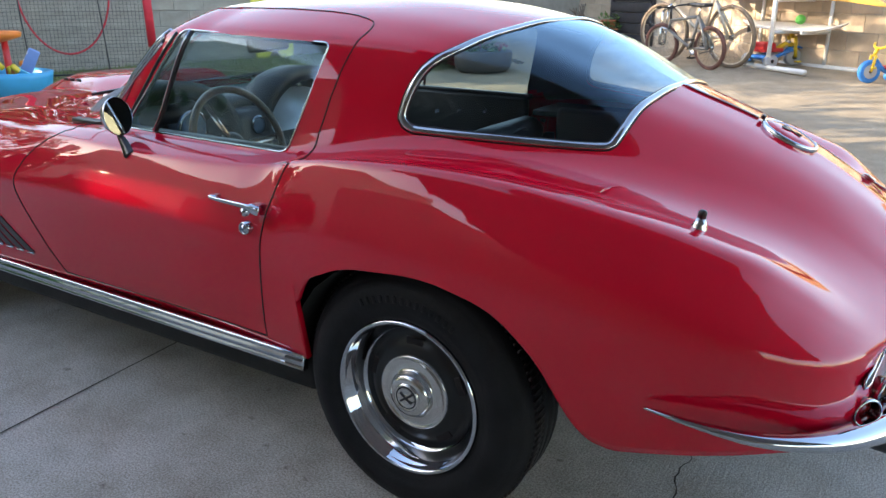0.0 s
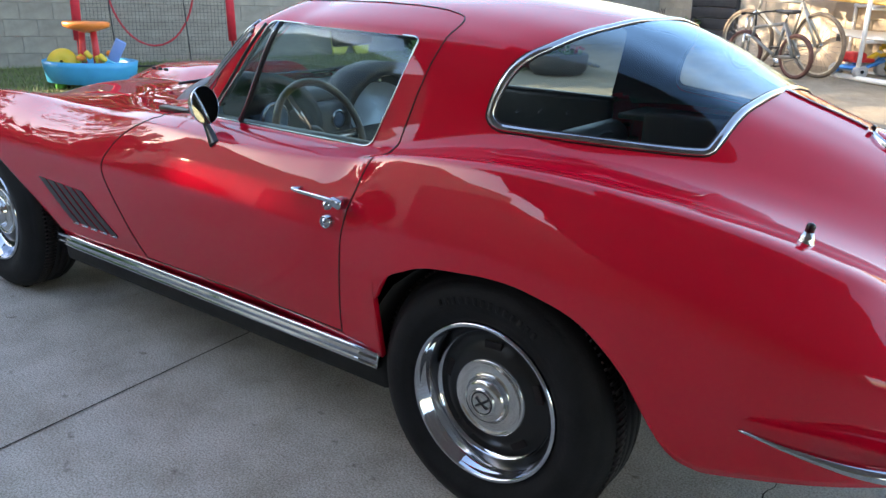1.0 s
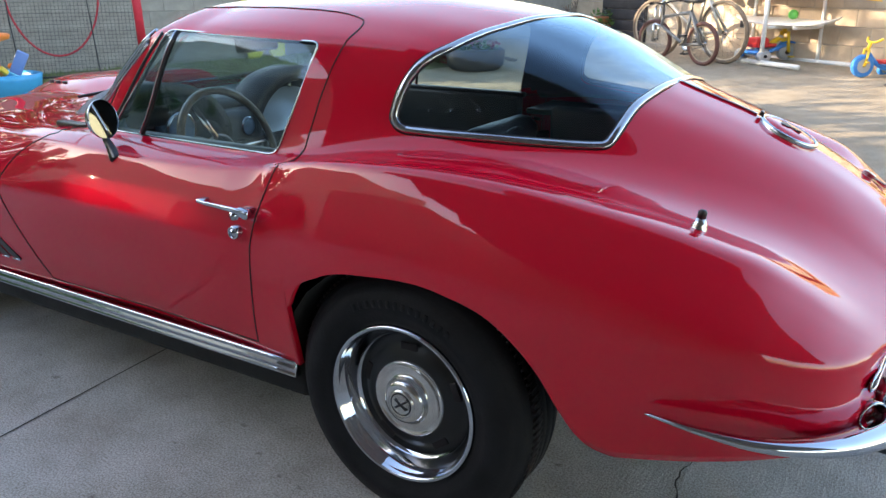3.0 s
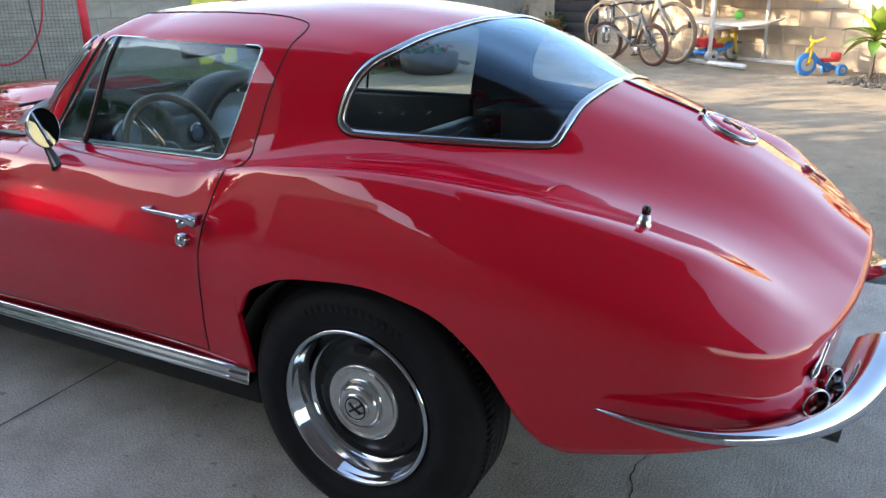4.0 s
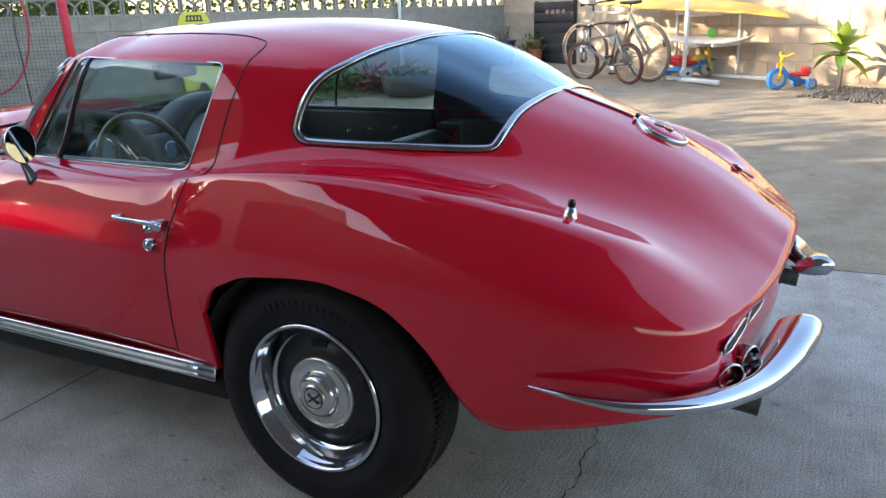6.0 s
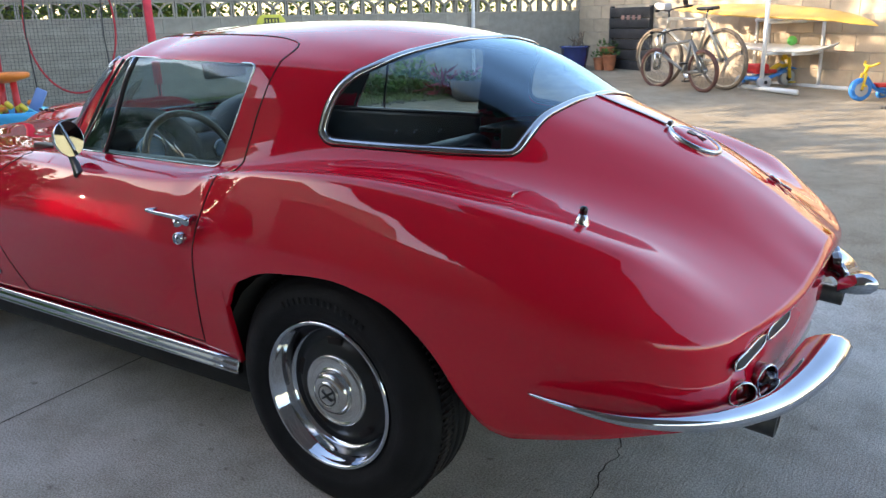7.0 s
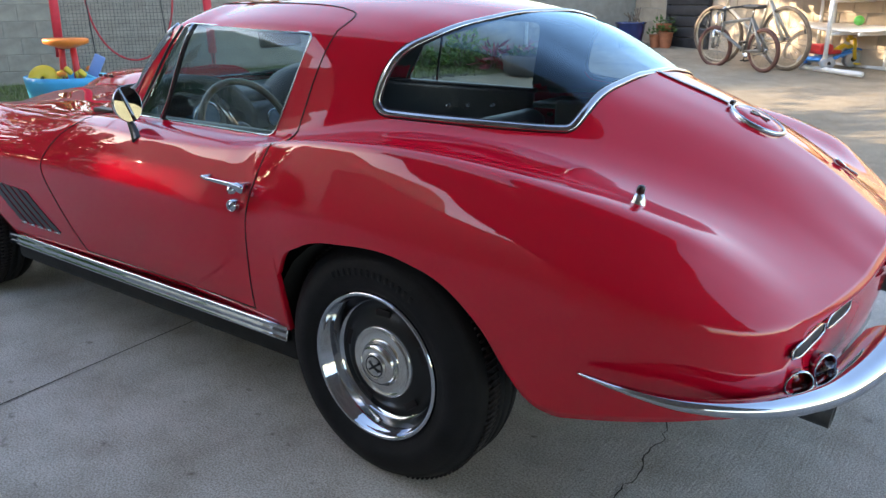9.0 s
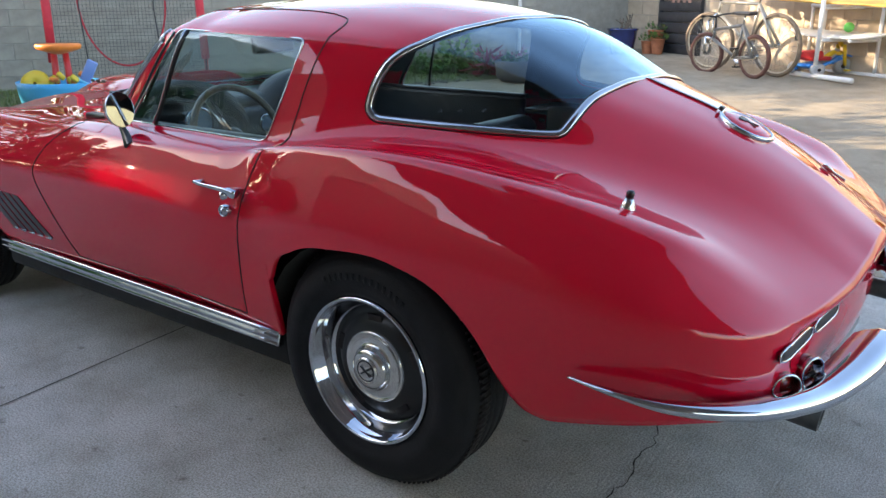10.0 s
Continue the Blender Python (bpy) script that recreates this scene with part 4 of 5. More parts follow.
def ground_sheet():
    xs = list(np.arange(-60, -12, 6)) + list(np.arange(-12, 8.1, .5)) + list(np.arange(12, 61, 6))
    ys = list(np.arange(-40, -6, 5)) + list(np.arange(-6, 12.1, .4)) + list(np.arange(16, 61, 5))
    vs = [(x, y, ground_z(x, min(y, 12))) for x in xs for y in ys]
    k = len(ys)
    return vs, [(i * k + j, (i + 1) * k + j, (i + 1) * k + j + 1, i * k + j + 1) for i in range(len(xs) - 1) for j in range(k - 1)]


ground = tagged(mesh_ob("ground", *ground_sheet(), CONCRETE), "worn grey concrete driveway with joints and a crack", "ground", kind="structure")


def ground_line(points, w, jitter=0.0, seed=3):
    """A narrow dark line lying on the ground: a joint or a crack."""
    rnd = random.Random(seed)
    vs, fs = [], []
    p = [Vector((x, y, 0)) for x, y in points]
    n = len(p)
    for i, q in enumerate(p):
        d = (p[min(i + 1, n - 1)] - p[max(i - 1, 0)]).normalized()
        side = Vector((-d.y, d.x, 0))
        q = q + side * rnd.uniform(-jitter, jitter)
        ww = w * (rnd.uniform(.5, 1.3) if jitter else 1)
        for k in (-1, 1):
            v = q + side * (k * ww / 2)
            vs.append((v.x, v.y, ground_z(v.x, v.y) + .0025))
    for i in range(n - 1):
        fs.append((2 * i, 2 * i + 1, 2 * i + 3, 2 * i + 2))
    return vs, fs


JOINT = material("joint_line", (0.035, 0.03, 0.025), 0.95, var=0.4, scale=20)
for a, b in (((-.98, -3.9), (-1.62, 2.6)), ((-7, 1.02), (7, 2.35)), ((4.2, -5.0), (3.0, 7.0)), ((-6, -4.6), (7, -3.3))):
    line = [(a[0] + (b[0] - a[0]) * k / 40, a[1] + (b[1] - a[1]) * k / 40) for k in range(41)]
    mesh_ob("joint", *ground_line(line, .006), JOINT, ground)
crack = [(.62 - .10 * min(k / 8, 1) + .06 * max(0, k - 8) / 32 + .009 * math.sin(k * .7) + .004 * math.sin(k * 1.9), .30 - .95 * k / 40) for k in range(41)]
mesh_ob("crack", *ground_line(crack, .004, .005), JOINT, ground)

CORNER = Vector((-4.75, 11.3, 0))
E1 = Vector((.876, -.482, 0)).normalized()
E2 = Vector((-.53, -.848, 0)).normalized()
N1 = Vector((-.482, -.876, 0)).normalized()
N2 = Vector((.848, -.53, 0)).normalized()


def frame_at(p, e, n, z=0.0):
    """A pose with x along e and y along n, out of the wall towards the yard."""
    m = Matrix((e, n, Vector((0, 0, 1)))).transposed().to_4x4()
    m.translation = (p.x, p.y, z)
    return m


def by_wall(side, s, off, z=None):
    """A place s along a wall from the corner and off metres in front of it."""
    e, n = (E1, N1) if side == "back" else (E2, N2)
    p = CORNER + e * s + n * off
    return Vector((p.x, p.y, ground_z(p.x, p.y) if z is None else z))


BACK = frame_at(CORNER, E1, N1)
SIDE = frame_at(CORNER, E2, N2)
wall_back = mesh_ob("wall_back", *box(14.0, .13, 2.5, (6.95, -.07, .85)), MORTAR, smooth=False)
wall_back.matrix_basis = BACK
tagged(wall_back, "tan concrete block wall lit by low sun", "wall", kind="structure")
wall_side = mesh_ob("wall_side", *join(box(26.0, .13, 2.06, (12.95, -.07, .33)), box(26.0, .13, .40, (12.95, -.07, 1.80))), MORTAR_GREY, smooth=False)
wall_side.matrix_basis = SIDE
tagged(wall_side, "grey concrete block wall with a row of pierced blocks", "wall", kind="structure")

# unseen wall and pier added behind the camera, keeping low sun off the driveway
SUN_ALONG = Vector((-SUN_DIR.x, -SUN_DIR.y, 0)).normalized()
SUN_SIDE = Vector((-SUN_ALONG.y, SUN_ALONG.x, 0))
SHADE_FRAME = Matrix((-SUN_SIDE, SUN_ALONG, Vector((0, 0, 1)))).transposed().to_4x4()
FAR = 13.0
SHADE_FRAME.translation = SUN_ALONG * -FAR


def pierced_wall(x0, x1, z0, z1, hole, thick):
    """An upright wall with one opening, given by its four corners in (x, z)."""
    outer = [(x0, z0), (x1, z0), (x1, z1), (x0, z1)]
    vs = [(x, y, z) for y in (-thick / 2, thick / 2) for x, z in outer + hole]
    fs = []
    for k in range(4):
        q = (k + 1) % 4
        fs += [(k, q, 4 + q, 4 + k), (8 + q, 8 + k, 12 + k, 12 + q), (k, 8 + k, 8 + q, q), (4 + k, 4 + q, 12 + q, 12 + k)]
    return vs, fs


# the opening is added to let one patch of sun fall on the door's crease
def toward_sun(x, y, z):
    p = Vector((x, y, 0))
    return -p.dot(SUN_SIDE), z + SUN_DIR.z / SUN_DIR.xy.length * (p.dot(SUN_ALONG) + FAR)


opening = [toward_sun(-1.14, -.88, .720), toward_sun(-.68, -.88, .724), toward_sun(-.66, -.88, .752), toward_sun(-1.14, -.88, .762)]
house = mesh_ob("shade_wall", *pierced_wall(-1.60, 9.0, -.3, 7.4, opening, .06), STUCCO, smooth=False)
house.matrix_basis = SHADE_FRAME
tagged(house, "unseen tall cream stucco wall added to shade the driveway", "wall", kind="structure")
pier = mesh_ob("shade_pier", *box(.75, .5, 6.0, (-2.6, 0, 2.7), .01), STUCCO)
pier.matrix_basis = SHADE_FRAME
tagged(pier, "unseen cream stucco pier added to cast a strip of shade", "wall", kind="structure")
# unseen wall added to darken the reflections in the car's side
garage = mesh_ob("wall_backdrop", *box(15.0, .2, 3.5, (.6, -7.6, 1.65)), BACKDROP, smooth=False)
tagged(garage, "unseen brown wall added behind the driveway for dark reflections", "wall", kind="structure")

CEILING = material("carport_ceiling", (.40, .37, .35), .8, var=.15, scale=2)


def carport_roof():
    """An unseen L-shaped roof on beams, added to shape shade and reflections: deep over the camera, short over the
    car's tail.
    """
    parts = [box(9.2, 5.5, .10, (3.2, -4.75, 2.70)), box(7.9, 1.55, .10, (3.85, -1.225, 2.70))]
    for y in (-.52, -1.9):
        parts.append(box(7.86, .07, .14, (3.85, y, 2.578), .006))
    for y in (-2.1, -3.5, -5.0, -6.5):
        parts.append(box(9.16, .07, .14, (3.2, y, 2.578), .006))
    return join(*parts)


roof = mesh_ob("carport_roof", *carport_roof(), CEILING, smooth=False)
tagged(roof, "unseen pale carport roof on beams, added for shade and reflections", "roof", kind="structure")


def yard_tree(x, y, top, seed):
    """A low leafy tree outside the view, added to stand in the paint's reflections."""
    root = thing("tree", (x, y, ground_z(x, y)), "unseen low leafy tree added for the paint's reflections", "tree", "trees beside the driveway")
    rnd = random.Random(seed)
    mesh_ob("trunk", *tube(smooth_path([(0, 0, -.1), (.06, .02, .5 * top), (0, .05, .8 * top)], 5), .09, 10, scales=[1.2 - .07 * i for i in range(11)]), TREE_BARK, root)
    vs, fs, limbs = [], [], []
    for _ in range(90):
        a, r, z = rnd.uniform(0, 6.28), 1.15 * rnd.random() ** .5, rnd.uniform(.25, 1.0)
        c = Vector((r * math.cos(a), r * math.sin(a), z * top))
        limbs.append(tube([(0, 0, z * top * .7), c], .014, 5, scales=[1, .4]))
        for _ in range(30):
            q = c + Vector((rnd.gauss(0, .20), rnd.gauss(0, .20), rnd.gauss(0, .16)))
            d = Vector((rnd.uniform(-1, 1), rnd.uniform(-1, 1), rnd.uniform(-1, .5))).normalized()
            e = d.cross(Vector((rnd.uniform(-1, 1), 1, rnd.uniform(-1, 1)))).normalized()
            k = len(vs)
            vs += [q, q + d * .09 + e * .06, q + d * .20, q + d * .09 - e * .06]
            fs.append((k, k + 1, k + 2, k + 3))
    mesh_ob("limbs", *join(*limbs), TREE_BARK, root)
    mesh_ob("crown", vs, fs, TREE_LEAF, root, smooth=False)


def shade_tree():
    """A tree added beyond the side wall, out of the way of the view, that dapples the back of the yard."""
    base = SUN_ALONG * -10.5 + SUN_SIDE * 7.3
    root = thing("shade_tree", (base.x, base.y, .4), "unseen leafy tree added beyond the wall to dapple the yard", "tree")
    mesh_ob("trunk", *tube(smooth_path([(0, 0, -.5), (.1, .05, 1.2), (.05, .1, 2.6), (0, 0, 4.0)], 5), .16, 12, scales=[1.2 - .6 * i / 15 for i in range(16)]), TREE_BARK, root)
    rnd = random.Random(21)
    vs, fs = [], []
    limbs = []
    for _ in range(95):
        c = SUN_SIDE * rnd.gauss(0, 1.15) + SUN_ALONG * rnd.uniform(-.5, .5) + Vector((0, 0, 4.15 + rnd.gauss(0, .62)))
        limbs.append(tube([(0, 0, 2.9 + rnd.uniform(0, .8)), c], .018, 5, scales=[1, .4]))
        for _ in range(34):
            q = c + Vector((rnd.gauss(0, .17), rnd.gauss(0, .17), rnd.gauss(0, .14)))
            d = Vector((rnd.uniform(-1, 1), rnd.uniform(-1, 1), rnd.uniform(-1, .5))).normalized()
            e = d.cross(Vector((rnd.uniform(-1, 1), 1, rnd.uniform(-1, 1)))).normalized()
            k = len(vs)
            vs += [q, q + d * .06 + e * .04, q + d * .14, q + d * .06 - e * .04]
            fs.append((k, k + 1, k + 2, k + 3))
    mesh_ob("limbs", *join(*limbs), TREE_BARK, root)
    mesh_ob("crown", vs, fs, TREE_LEAF, root, smooth=False)


TREE_BARK = material("tree_bark", (.15, .11, .08), .9, var=.4, scale=20, bump=.4, bump_scale=60)
TREE_LEAF = material("tree_leaf", (.08, .16, .03), .5, var=.4, scale=6)
shade_tree()
for k, (x, y, top) in enumerate(((-8.0, -5.6, 2.0), (-8.4, -3.1, 3.3), (-8.7, -1.9, 3.5), (-9.1, -.6, 3.3), (-13.6, 1.4, 4.0), (-13.0, 3.3, 3.9), (-12.2, 5.2, 4.1), (-11.2, 7.0, 4.0))):
    yard_tree(x, y, top, 60 + k)

# an unseen sunlit house added beyond the back wall for warm paint reflections
HOUSE_TAN = material("tan_render", (.36, .24, .13), .85, var=.1, scale=1.5, bump=.3, bump_scale=80)
HOUSE_DARK = material("dark_window", (.03, .03, .035), .2, var=.2, scale=3)
beyond = mesh_ob("reflected_house", *join(box(15.0, 5.0, 3.1, (8.2, -7.2, 1.45)), box(15.8, 5.8, .25, (8.2, -7.2, 3.12), .03)), HOUSE_TAN, smooth=False)
beyond.matrix_basis = BACK
tagged(beyond, "unseen brown rendered house added beyond the wall for warm reflections", "house", kind="structure")
for x in (2.6, 5.4, 9.0, 12.4):
    mesh_ob("house_window", *box(1.3, .08, .8, (x, -4.68, 2.35), .01), HOUSE_DARK, beyond)

# lawn along the side wall
LAWN_TOP = .025


def lawn_sheet():
    vs, fs = [], []
    n, m = 60, 14
    for i in range(n + 1):
        for j in range(m + 1):
            s, off = 3.6 + 11.5 * i / n, .02 + (2.5 + .12 * math.sin(i * .9)) * j / m
            p = CORNER + E2 * s + N2 * off
            vs.append((p.x, p.y, ground_z(p.x, p.y) + (LAWN_TOP if j < m else -.02)))
    for i in range(n):
        for j in range(m):
            a = i * (m + 1) + j
            fs.append((a, a + m + 1, a + m + 2, a + 1))
    return vs, fs


lawn = tagged(mesh_ob("lawn", *lawn_sheet(), SOIL), "green lawn strip along the block wall", "lawn", kind="structure")


def grass_blades(count=15000):
    rnd = random.Random(11)
    vs, fs = [], []
    for _ in range(count):
        s, off = rnd.uniform(3.7, 12.5), rnd.uniform(.05, 2.45)
        p = CORNER + E2 * s + N2 * off
        a, h, w, lean = rnd.uniform(0, 6.28), rnd.uniform(.03, .075), rnd.uniform(.004, .008), rnd.uniform(.0, .04)
        z = ground_z(p.x, p.y) + LAWN_TOP - .004
        c, q = math.cos(a), math.sin(a)
        k = len(vs)
        vs += [(p.x - c * w, p.y - q * w, z), (p.x + c * w, p.y + q * w, z), (p.x - q * lean, p.y + c * lean, z + h)]
        fs.append((k, k + 1, k + 2))
    return vs, fs


tagged(mesh_ob("grass", *grass_blades(), GRASS, smooth=False), "short green lawn grass", "grass", kind="stuff")

PEBBLE = material("pebbles", (0.15, 0.135, 0.115), 0.85, var=0.45, scale=4, bump=0.3, bump_scale=60)


def pebbles(s0, s1, o0, o1, count, side, seed):
    rnd = random.Random(seed)
    vs, fs = [], []
    for _ in range(count):
        p = by_wall(side, rnd.uniform(s0, s1), rnd.uniform(o0, o1) * rnd.uniform(.85, 1))
        r = rnd.uniform(.012, .03)
        k = len(vs)
        z = p.z + .012
        vs += [(p.x + r * rnd.uniform(.7, 1.2), p.y, z), (p.x, p.y + r * rnd.uniform(.7, 1.2), z), (p.x - r, p.y, z), (p.x, p.y - r, z), (p.x, p.y, z + r * .8), (p.x, p.y, z - r)]
        fs += [(k, k + 1, k + 4), (k + 1, k + 2, k + 4), (k + 2, k + 3, k + 4), (k + 3, k, k + 4), (k + 1, k, k + 5), (k + 2, k + 1, k + 5), (k + 3, k + 2, k + 5), (k, k + 3, k + 5)]
    return vs, fs


tagged(mesh_ob("gravel", *pebbles(6.5, 9.5, .04, 1.0, 2300, "back", 5), PEBBLE, smooth=False), "grey pebble bed at the foot of the tan wall", "gravel", kind="stuff")
tagged(mesh_ob("gravel", *pebbles(2.6, 5.4, 1.0, 2.6, 2200, "side", 6), PEBBLE, smooth=False), "grey pebble bed beside the lawn", "gravel", kind="stuff")

# ---- loose things ----
def plastic(name, c, rough=.38):
    return material(name, c, rough, var=.12, scale=6)


BLUE_P, RED_P, YELLOW_P, ORANGE_P = plastic("blue_plastic", (.03, .22, .62)), plastic("red_plastic", (.60, .03, .03)), plastic("yellow_plastic", (.72, .48, .03)), plastic("orange_plastic", (.80, .22, .03))
GREEN_P, WHITE_P, CYAN_P = plastic("green_plastic", (.10, .45, .08)), plastic("white_plastic", (.74, .73, .70)), plastic("cyan_plastic", (.04, .38, .66))
GREY_P = plastic("grey_plastic", (.42, .42, .42))
DARK_WOOD = material("dark_stained_wood", (.028, .027, .03), .7, var=.5, scale=9, bump=.4, bump_scale=90)
TERRACOTTA = material("terracotta", (.42, .15, .07), .8, var=.25, scale=14)
BLUE_GLAZE = material("blue_glaze", (.012, .03, .16), .15, coat=1.0, var=.3, scale=7)
LEAF = material("leaf", (.10, .20, .035), .45, var=.45, scale=9)
LEAF_LIGHT = material("leaf_light", (.24, .34, .05), .5, var=.4, scale=7)
LEAF_RED = material("leaf_red", (.32, .04, .05), .5, var=.5, scale=12)
BARK = material("bark", (.16, .12, .085), .9, var=.4, scale=25, bump=.5, bump_scale=120)
FOAM = material("board_foam", (.72, .66, .08), .55, var=.15, scale=5)
FRAME_STEEL = material("bike_frame", (.52, .48, .40), .3, .6, var=.2, scale=15)
TAN_TYRE = material("tan_tyre", (.30, .24, .17), .75, var=.3, scale=20)
BROWN_TYRE = material("brown_tyre", (.16, .12, .085), .75, var=.3, scale=20)
CREAM = material("cream_rim", (.55, .48, .36), .5, var=.2, scale=20)
SMALL_FRAME = material("silver_frame", (.22, .22, .21), .35, .4, var=.4, scale=9)
RUST_TYRE = material("red_brown_tyre", (.11, .045, .035), .75, var=.3, scale=20)
NET = material("black_net", (.05, .05, .052), .8)
for leafy in (LEAF, LEAF_LIGHT, LEAF_RED):
    leafy.node_tree.nodes["Principled BSDF"].inputs["Subsurface Weight"].default_value = 0.15
    leafy.node_tree.nodes["Principled BSDF"].inputs["Transmission Weight"].default_value = 0.1


def rim_ring(r, tube_r, segs=36):
    return tube([(r * math.cos(a), 0, r * math.sin(a)) for a in np.linspace(0, 2 * math.pi, segs, endpoint=False)], tube_r, 8, True)


def rods(pairs, r):
    return join(*[tube([a, b], r, 8) for a, b in pairs])


def bike(rear, front, r, tyre_mat, rim_mat, frame_mat, label, lean=8.0, low=False):
    """A bicycle from its rear to its front contact point."""
    rear, front = Vector(rear), Vector(front)
    along = front - rear
    base = along.xy.length
    root = thing("bicycle", rear, label, "bicycle", "bicycles beside the board rack", math.degrees(math.atan2(along.y, along.x)))
    root.matrix_basis = root.matrix_basis @ pose(0, 0, 0, lean, 0, 0)
    k = base / 1.05
    for x, turn in ((0, 0), (base, 12)):
        w = mesh_ob("bike_wheel", *rim_ring(r - .042, .013), rim_mat, root)
        w.matrix_basis = pose(x, 0, r, 0, 0, turn)
        mesh_ob("bike_tyre", *rim_ring(r - .019, .026 if not low else .027), tyre_mat, w)
        mesh_ob("bike_hub", *lathe([(.02, -.04), (.02, .04)], 14, "y"), STEEL, w)
        mesh_ob("spokes", *rods([((0, .02 * (-1) ** q, 0), ((r - .04) * math.cos(q * math.pi / 12), 0, (r - .04) * math.sin(q * math.pi / 12))) for q in range(24)], .0016), STEEL, w)
    bb, seat_top, head = (.40 * k, 0, r - .03), (.26 * k, 0, r + .44 * k), (.86 * k, 0, r + (.46 if not low else .36) * k)
    head_low = (.90 * k, 0, r + (.34 if not low else .22) * k)
    mesh_ob("bike_frame", *rods([(bb, seat_top), (bb, head_low), (seat_top, head), (head, head_low), ((0, .05, r), bb), ((0, -.05, r), bb), ((0, .05, r), seat_top), ((0, -.05, r), seat_top)], .020), frame_mat, root)
    mesh_ob("bike_fork", *rods([(head_low, (base - .03, .045, r + .25 * k)), (head_low, (base - .03, -.045, r + .25 * k)), ((base - .03, .045, r + .25 * k), (base, .045, r)), ((base - .03, -.045, r + .25 * k), (base, -.045, r))], .017), STEEL, root)
    top = Vector(head) + Vector((.0, 0, .10 if not low else .16))
    bars = [top + Vector((-.10, .30, .03)), top + Vector((0, .12, .02)), top, top + Vector((0, -.12, .02)), top + Vector((-.10, -.30, .03))]
    hb = mesh_ob("handlebar", *join(tube(smooth_path(bars, 5), .011), tube([head, top], .014)), BLACK, root)
    for s in (1, -1):
        mesh_ob("grip", *tube([top + Vector((-.05, s * .22, .025)), top + Vector((-.11, s * .32, .03))], .017), RUBBER, hb)
    st = Vector(seat_top) + Vector((-.03, 0, .12))
    mesh_ob("seat_post", *tube([seat_top, st], .012), STEEL, root)
    mesh_ob("saddle", *join(box(.25, .14, .045, st + Vector((-.02, 0, .02)), .02, 3), box(.12, .05, .04, st + Vector((.13, 0, .02)), .018, 3)), BLACK, root)
    mesh_ob("crank", *join(moved(lathe([(.085, -.004), (.085, .004)], 28, "y"), Matrix.Translation(bb) @ Matrix.Translation((0, -.045, 0))), tube([(bb[0], -.06, bb[2]), (bb[0] + .1, -.07, bb[2] - .13)], .009), tube([(bb[0], .06, bb[2]), (bb[0] - .1, .07, bb[2] + .13)], .009)), STEEL, root)
    for s in (1, -1):
        mesh_ob("pedal", *box(.09, .08, .022, (bb[0] + s * .1, -s * .11, bb[2] - s * .13), .006), BLACK, root)
    mesh_ob("chain", *tube([(0, -.045, r + .03), (bb[0], -.045, bb[2] + .08), (bb[0], -.045, bb[2] - .08), (0, -.045, r - .03)], .005, 6, True), BLACK, root)
    if not low:
        mesh_ob("fork_bag", *box(.12, .14, .10, top + Vector((.06, 0, .05)), .03, 3), GREY_P, hb)
    return root


bike((-1.43, 8.42, ground_z(0, 8.42)), (-2.46, 8.99, ground_z(0, 8.99)), .385, BROWN_TYRE, CREAM, FRAME_STEEL, "large beige bicycle with pale tyres leaning by the rack", -6)
bike((-1.62, 8.16, ground_z(0, 8.16)), (-2.38, 8.63, ground_z(0, 8.63)), .262, RUST_TYRE, TAN_TYRE, SMALL_FRAME, "small grey children's bicycle with red-brown tyres", -4, True)


# ---- rack with boards ----
def rack():
    root = thing("board_rack", (-.94, 8.48, ground_z(0, 8.48)), "white plastic pipe rack holding surfboards by the wall", "rack", turn=math.degrees(math.atan2(E1.y, E1.x)))
    for x, y, h in ((0, -.075, 1.30), (.28, .62, .86), (-.55, .62, .86)):
        mesh_ob("upright", *tube([(x, y, 0), (x, y, h)], .027 if y < .1 else .022, 12), WHITE_P, root)
    mesh_ob("back_upright", *tube([(-.75, .62, 0), (-.75, .62, 1.0)], .022, 12), WHITE_P, root)
    for x, z in ((0, .45), (0, .83), (.28, .45)):
        mesh_ob("cross_arm", *tube([(x, -.02 if x < .1 else .1, z), (x, .66, z)], .022, 12), WHITE_P, root)
    mesh_ob("foot_rail", *tube([(-.41, -.0, .03), (.64, -.20, .03)], .032, 12), WHITE_P, root)
    mesh_ob("rear_rail", *tube([(-.8, .62, .03), (.95, .62, .03)], .028, 12), WHITE_P, root)
    mesh_ob("top_rail", *tube([(-.78, .62, .845), (.34, .62, .845)], .022, 12), WHITE_P, root)
    return root


rack()


def surfboard(length, width, thick, m, mat, label, fins=True, nose=1.0):
    root = thing("surfboard", (0, 0, 0), label, "surfboard", "boards on the rack")
    root.matrix_basis = m
    n, k = 28, 14
    vs, fs = [], []
    for i in range(n + 1):
        t = i / n
        w = width / 2 * max(.02, math.sin(math.pi * min(max(t, .0), 1)) ** .55) * (1 - .15 * abs(t - .45))
        h = thick / 2 * max(.08, math.sin(math.pi * t) ** .5)
        rise = .10 * (2 * t - 1) ** 4 * (1 if t > .5 else .5)
        for j in range(k):
            a = 2 * math.pi * j / k
            vs.append((length * (t - .5), w * math.cos(a), rise + h * math.sin(a)))
    for i in range(n):
        for j in range(k):
            fs.append((i * k + j, (i + 1) * k + j, (i + 1) * k + (j + 1) % k, i * k + (j + 1) % k))
    fs += [tuple(range(k)), tuple(n * k + j for j in range(k))[::-1]]
    mesh_ob("board_body", vs, fs, mat, root)
    if fins:
        mesh_ob("fin", *box(.10, .008, .09, (-length * .42, 0, -thick * .5 - .03), .003), BLACK, root)
    return root


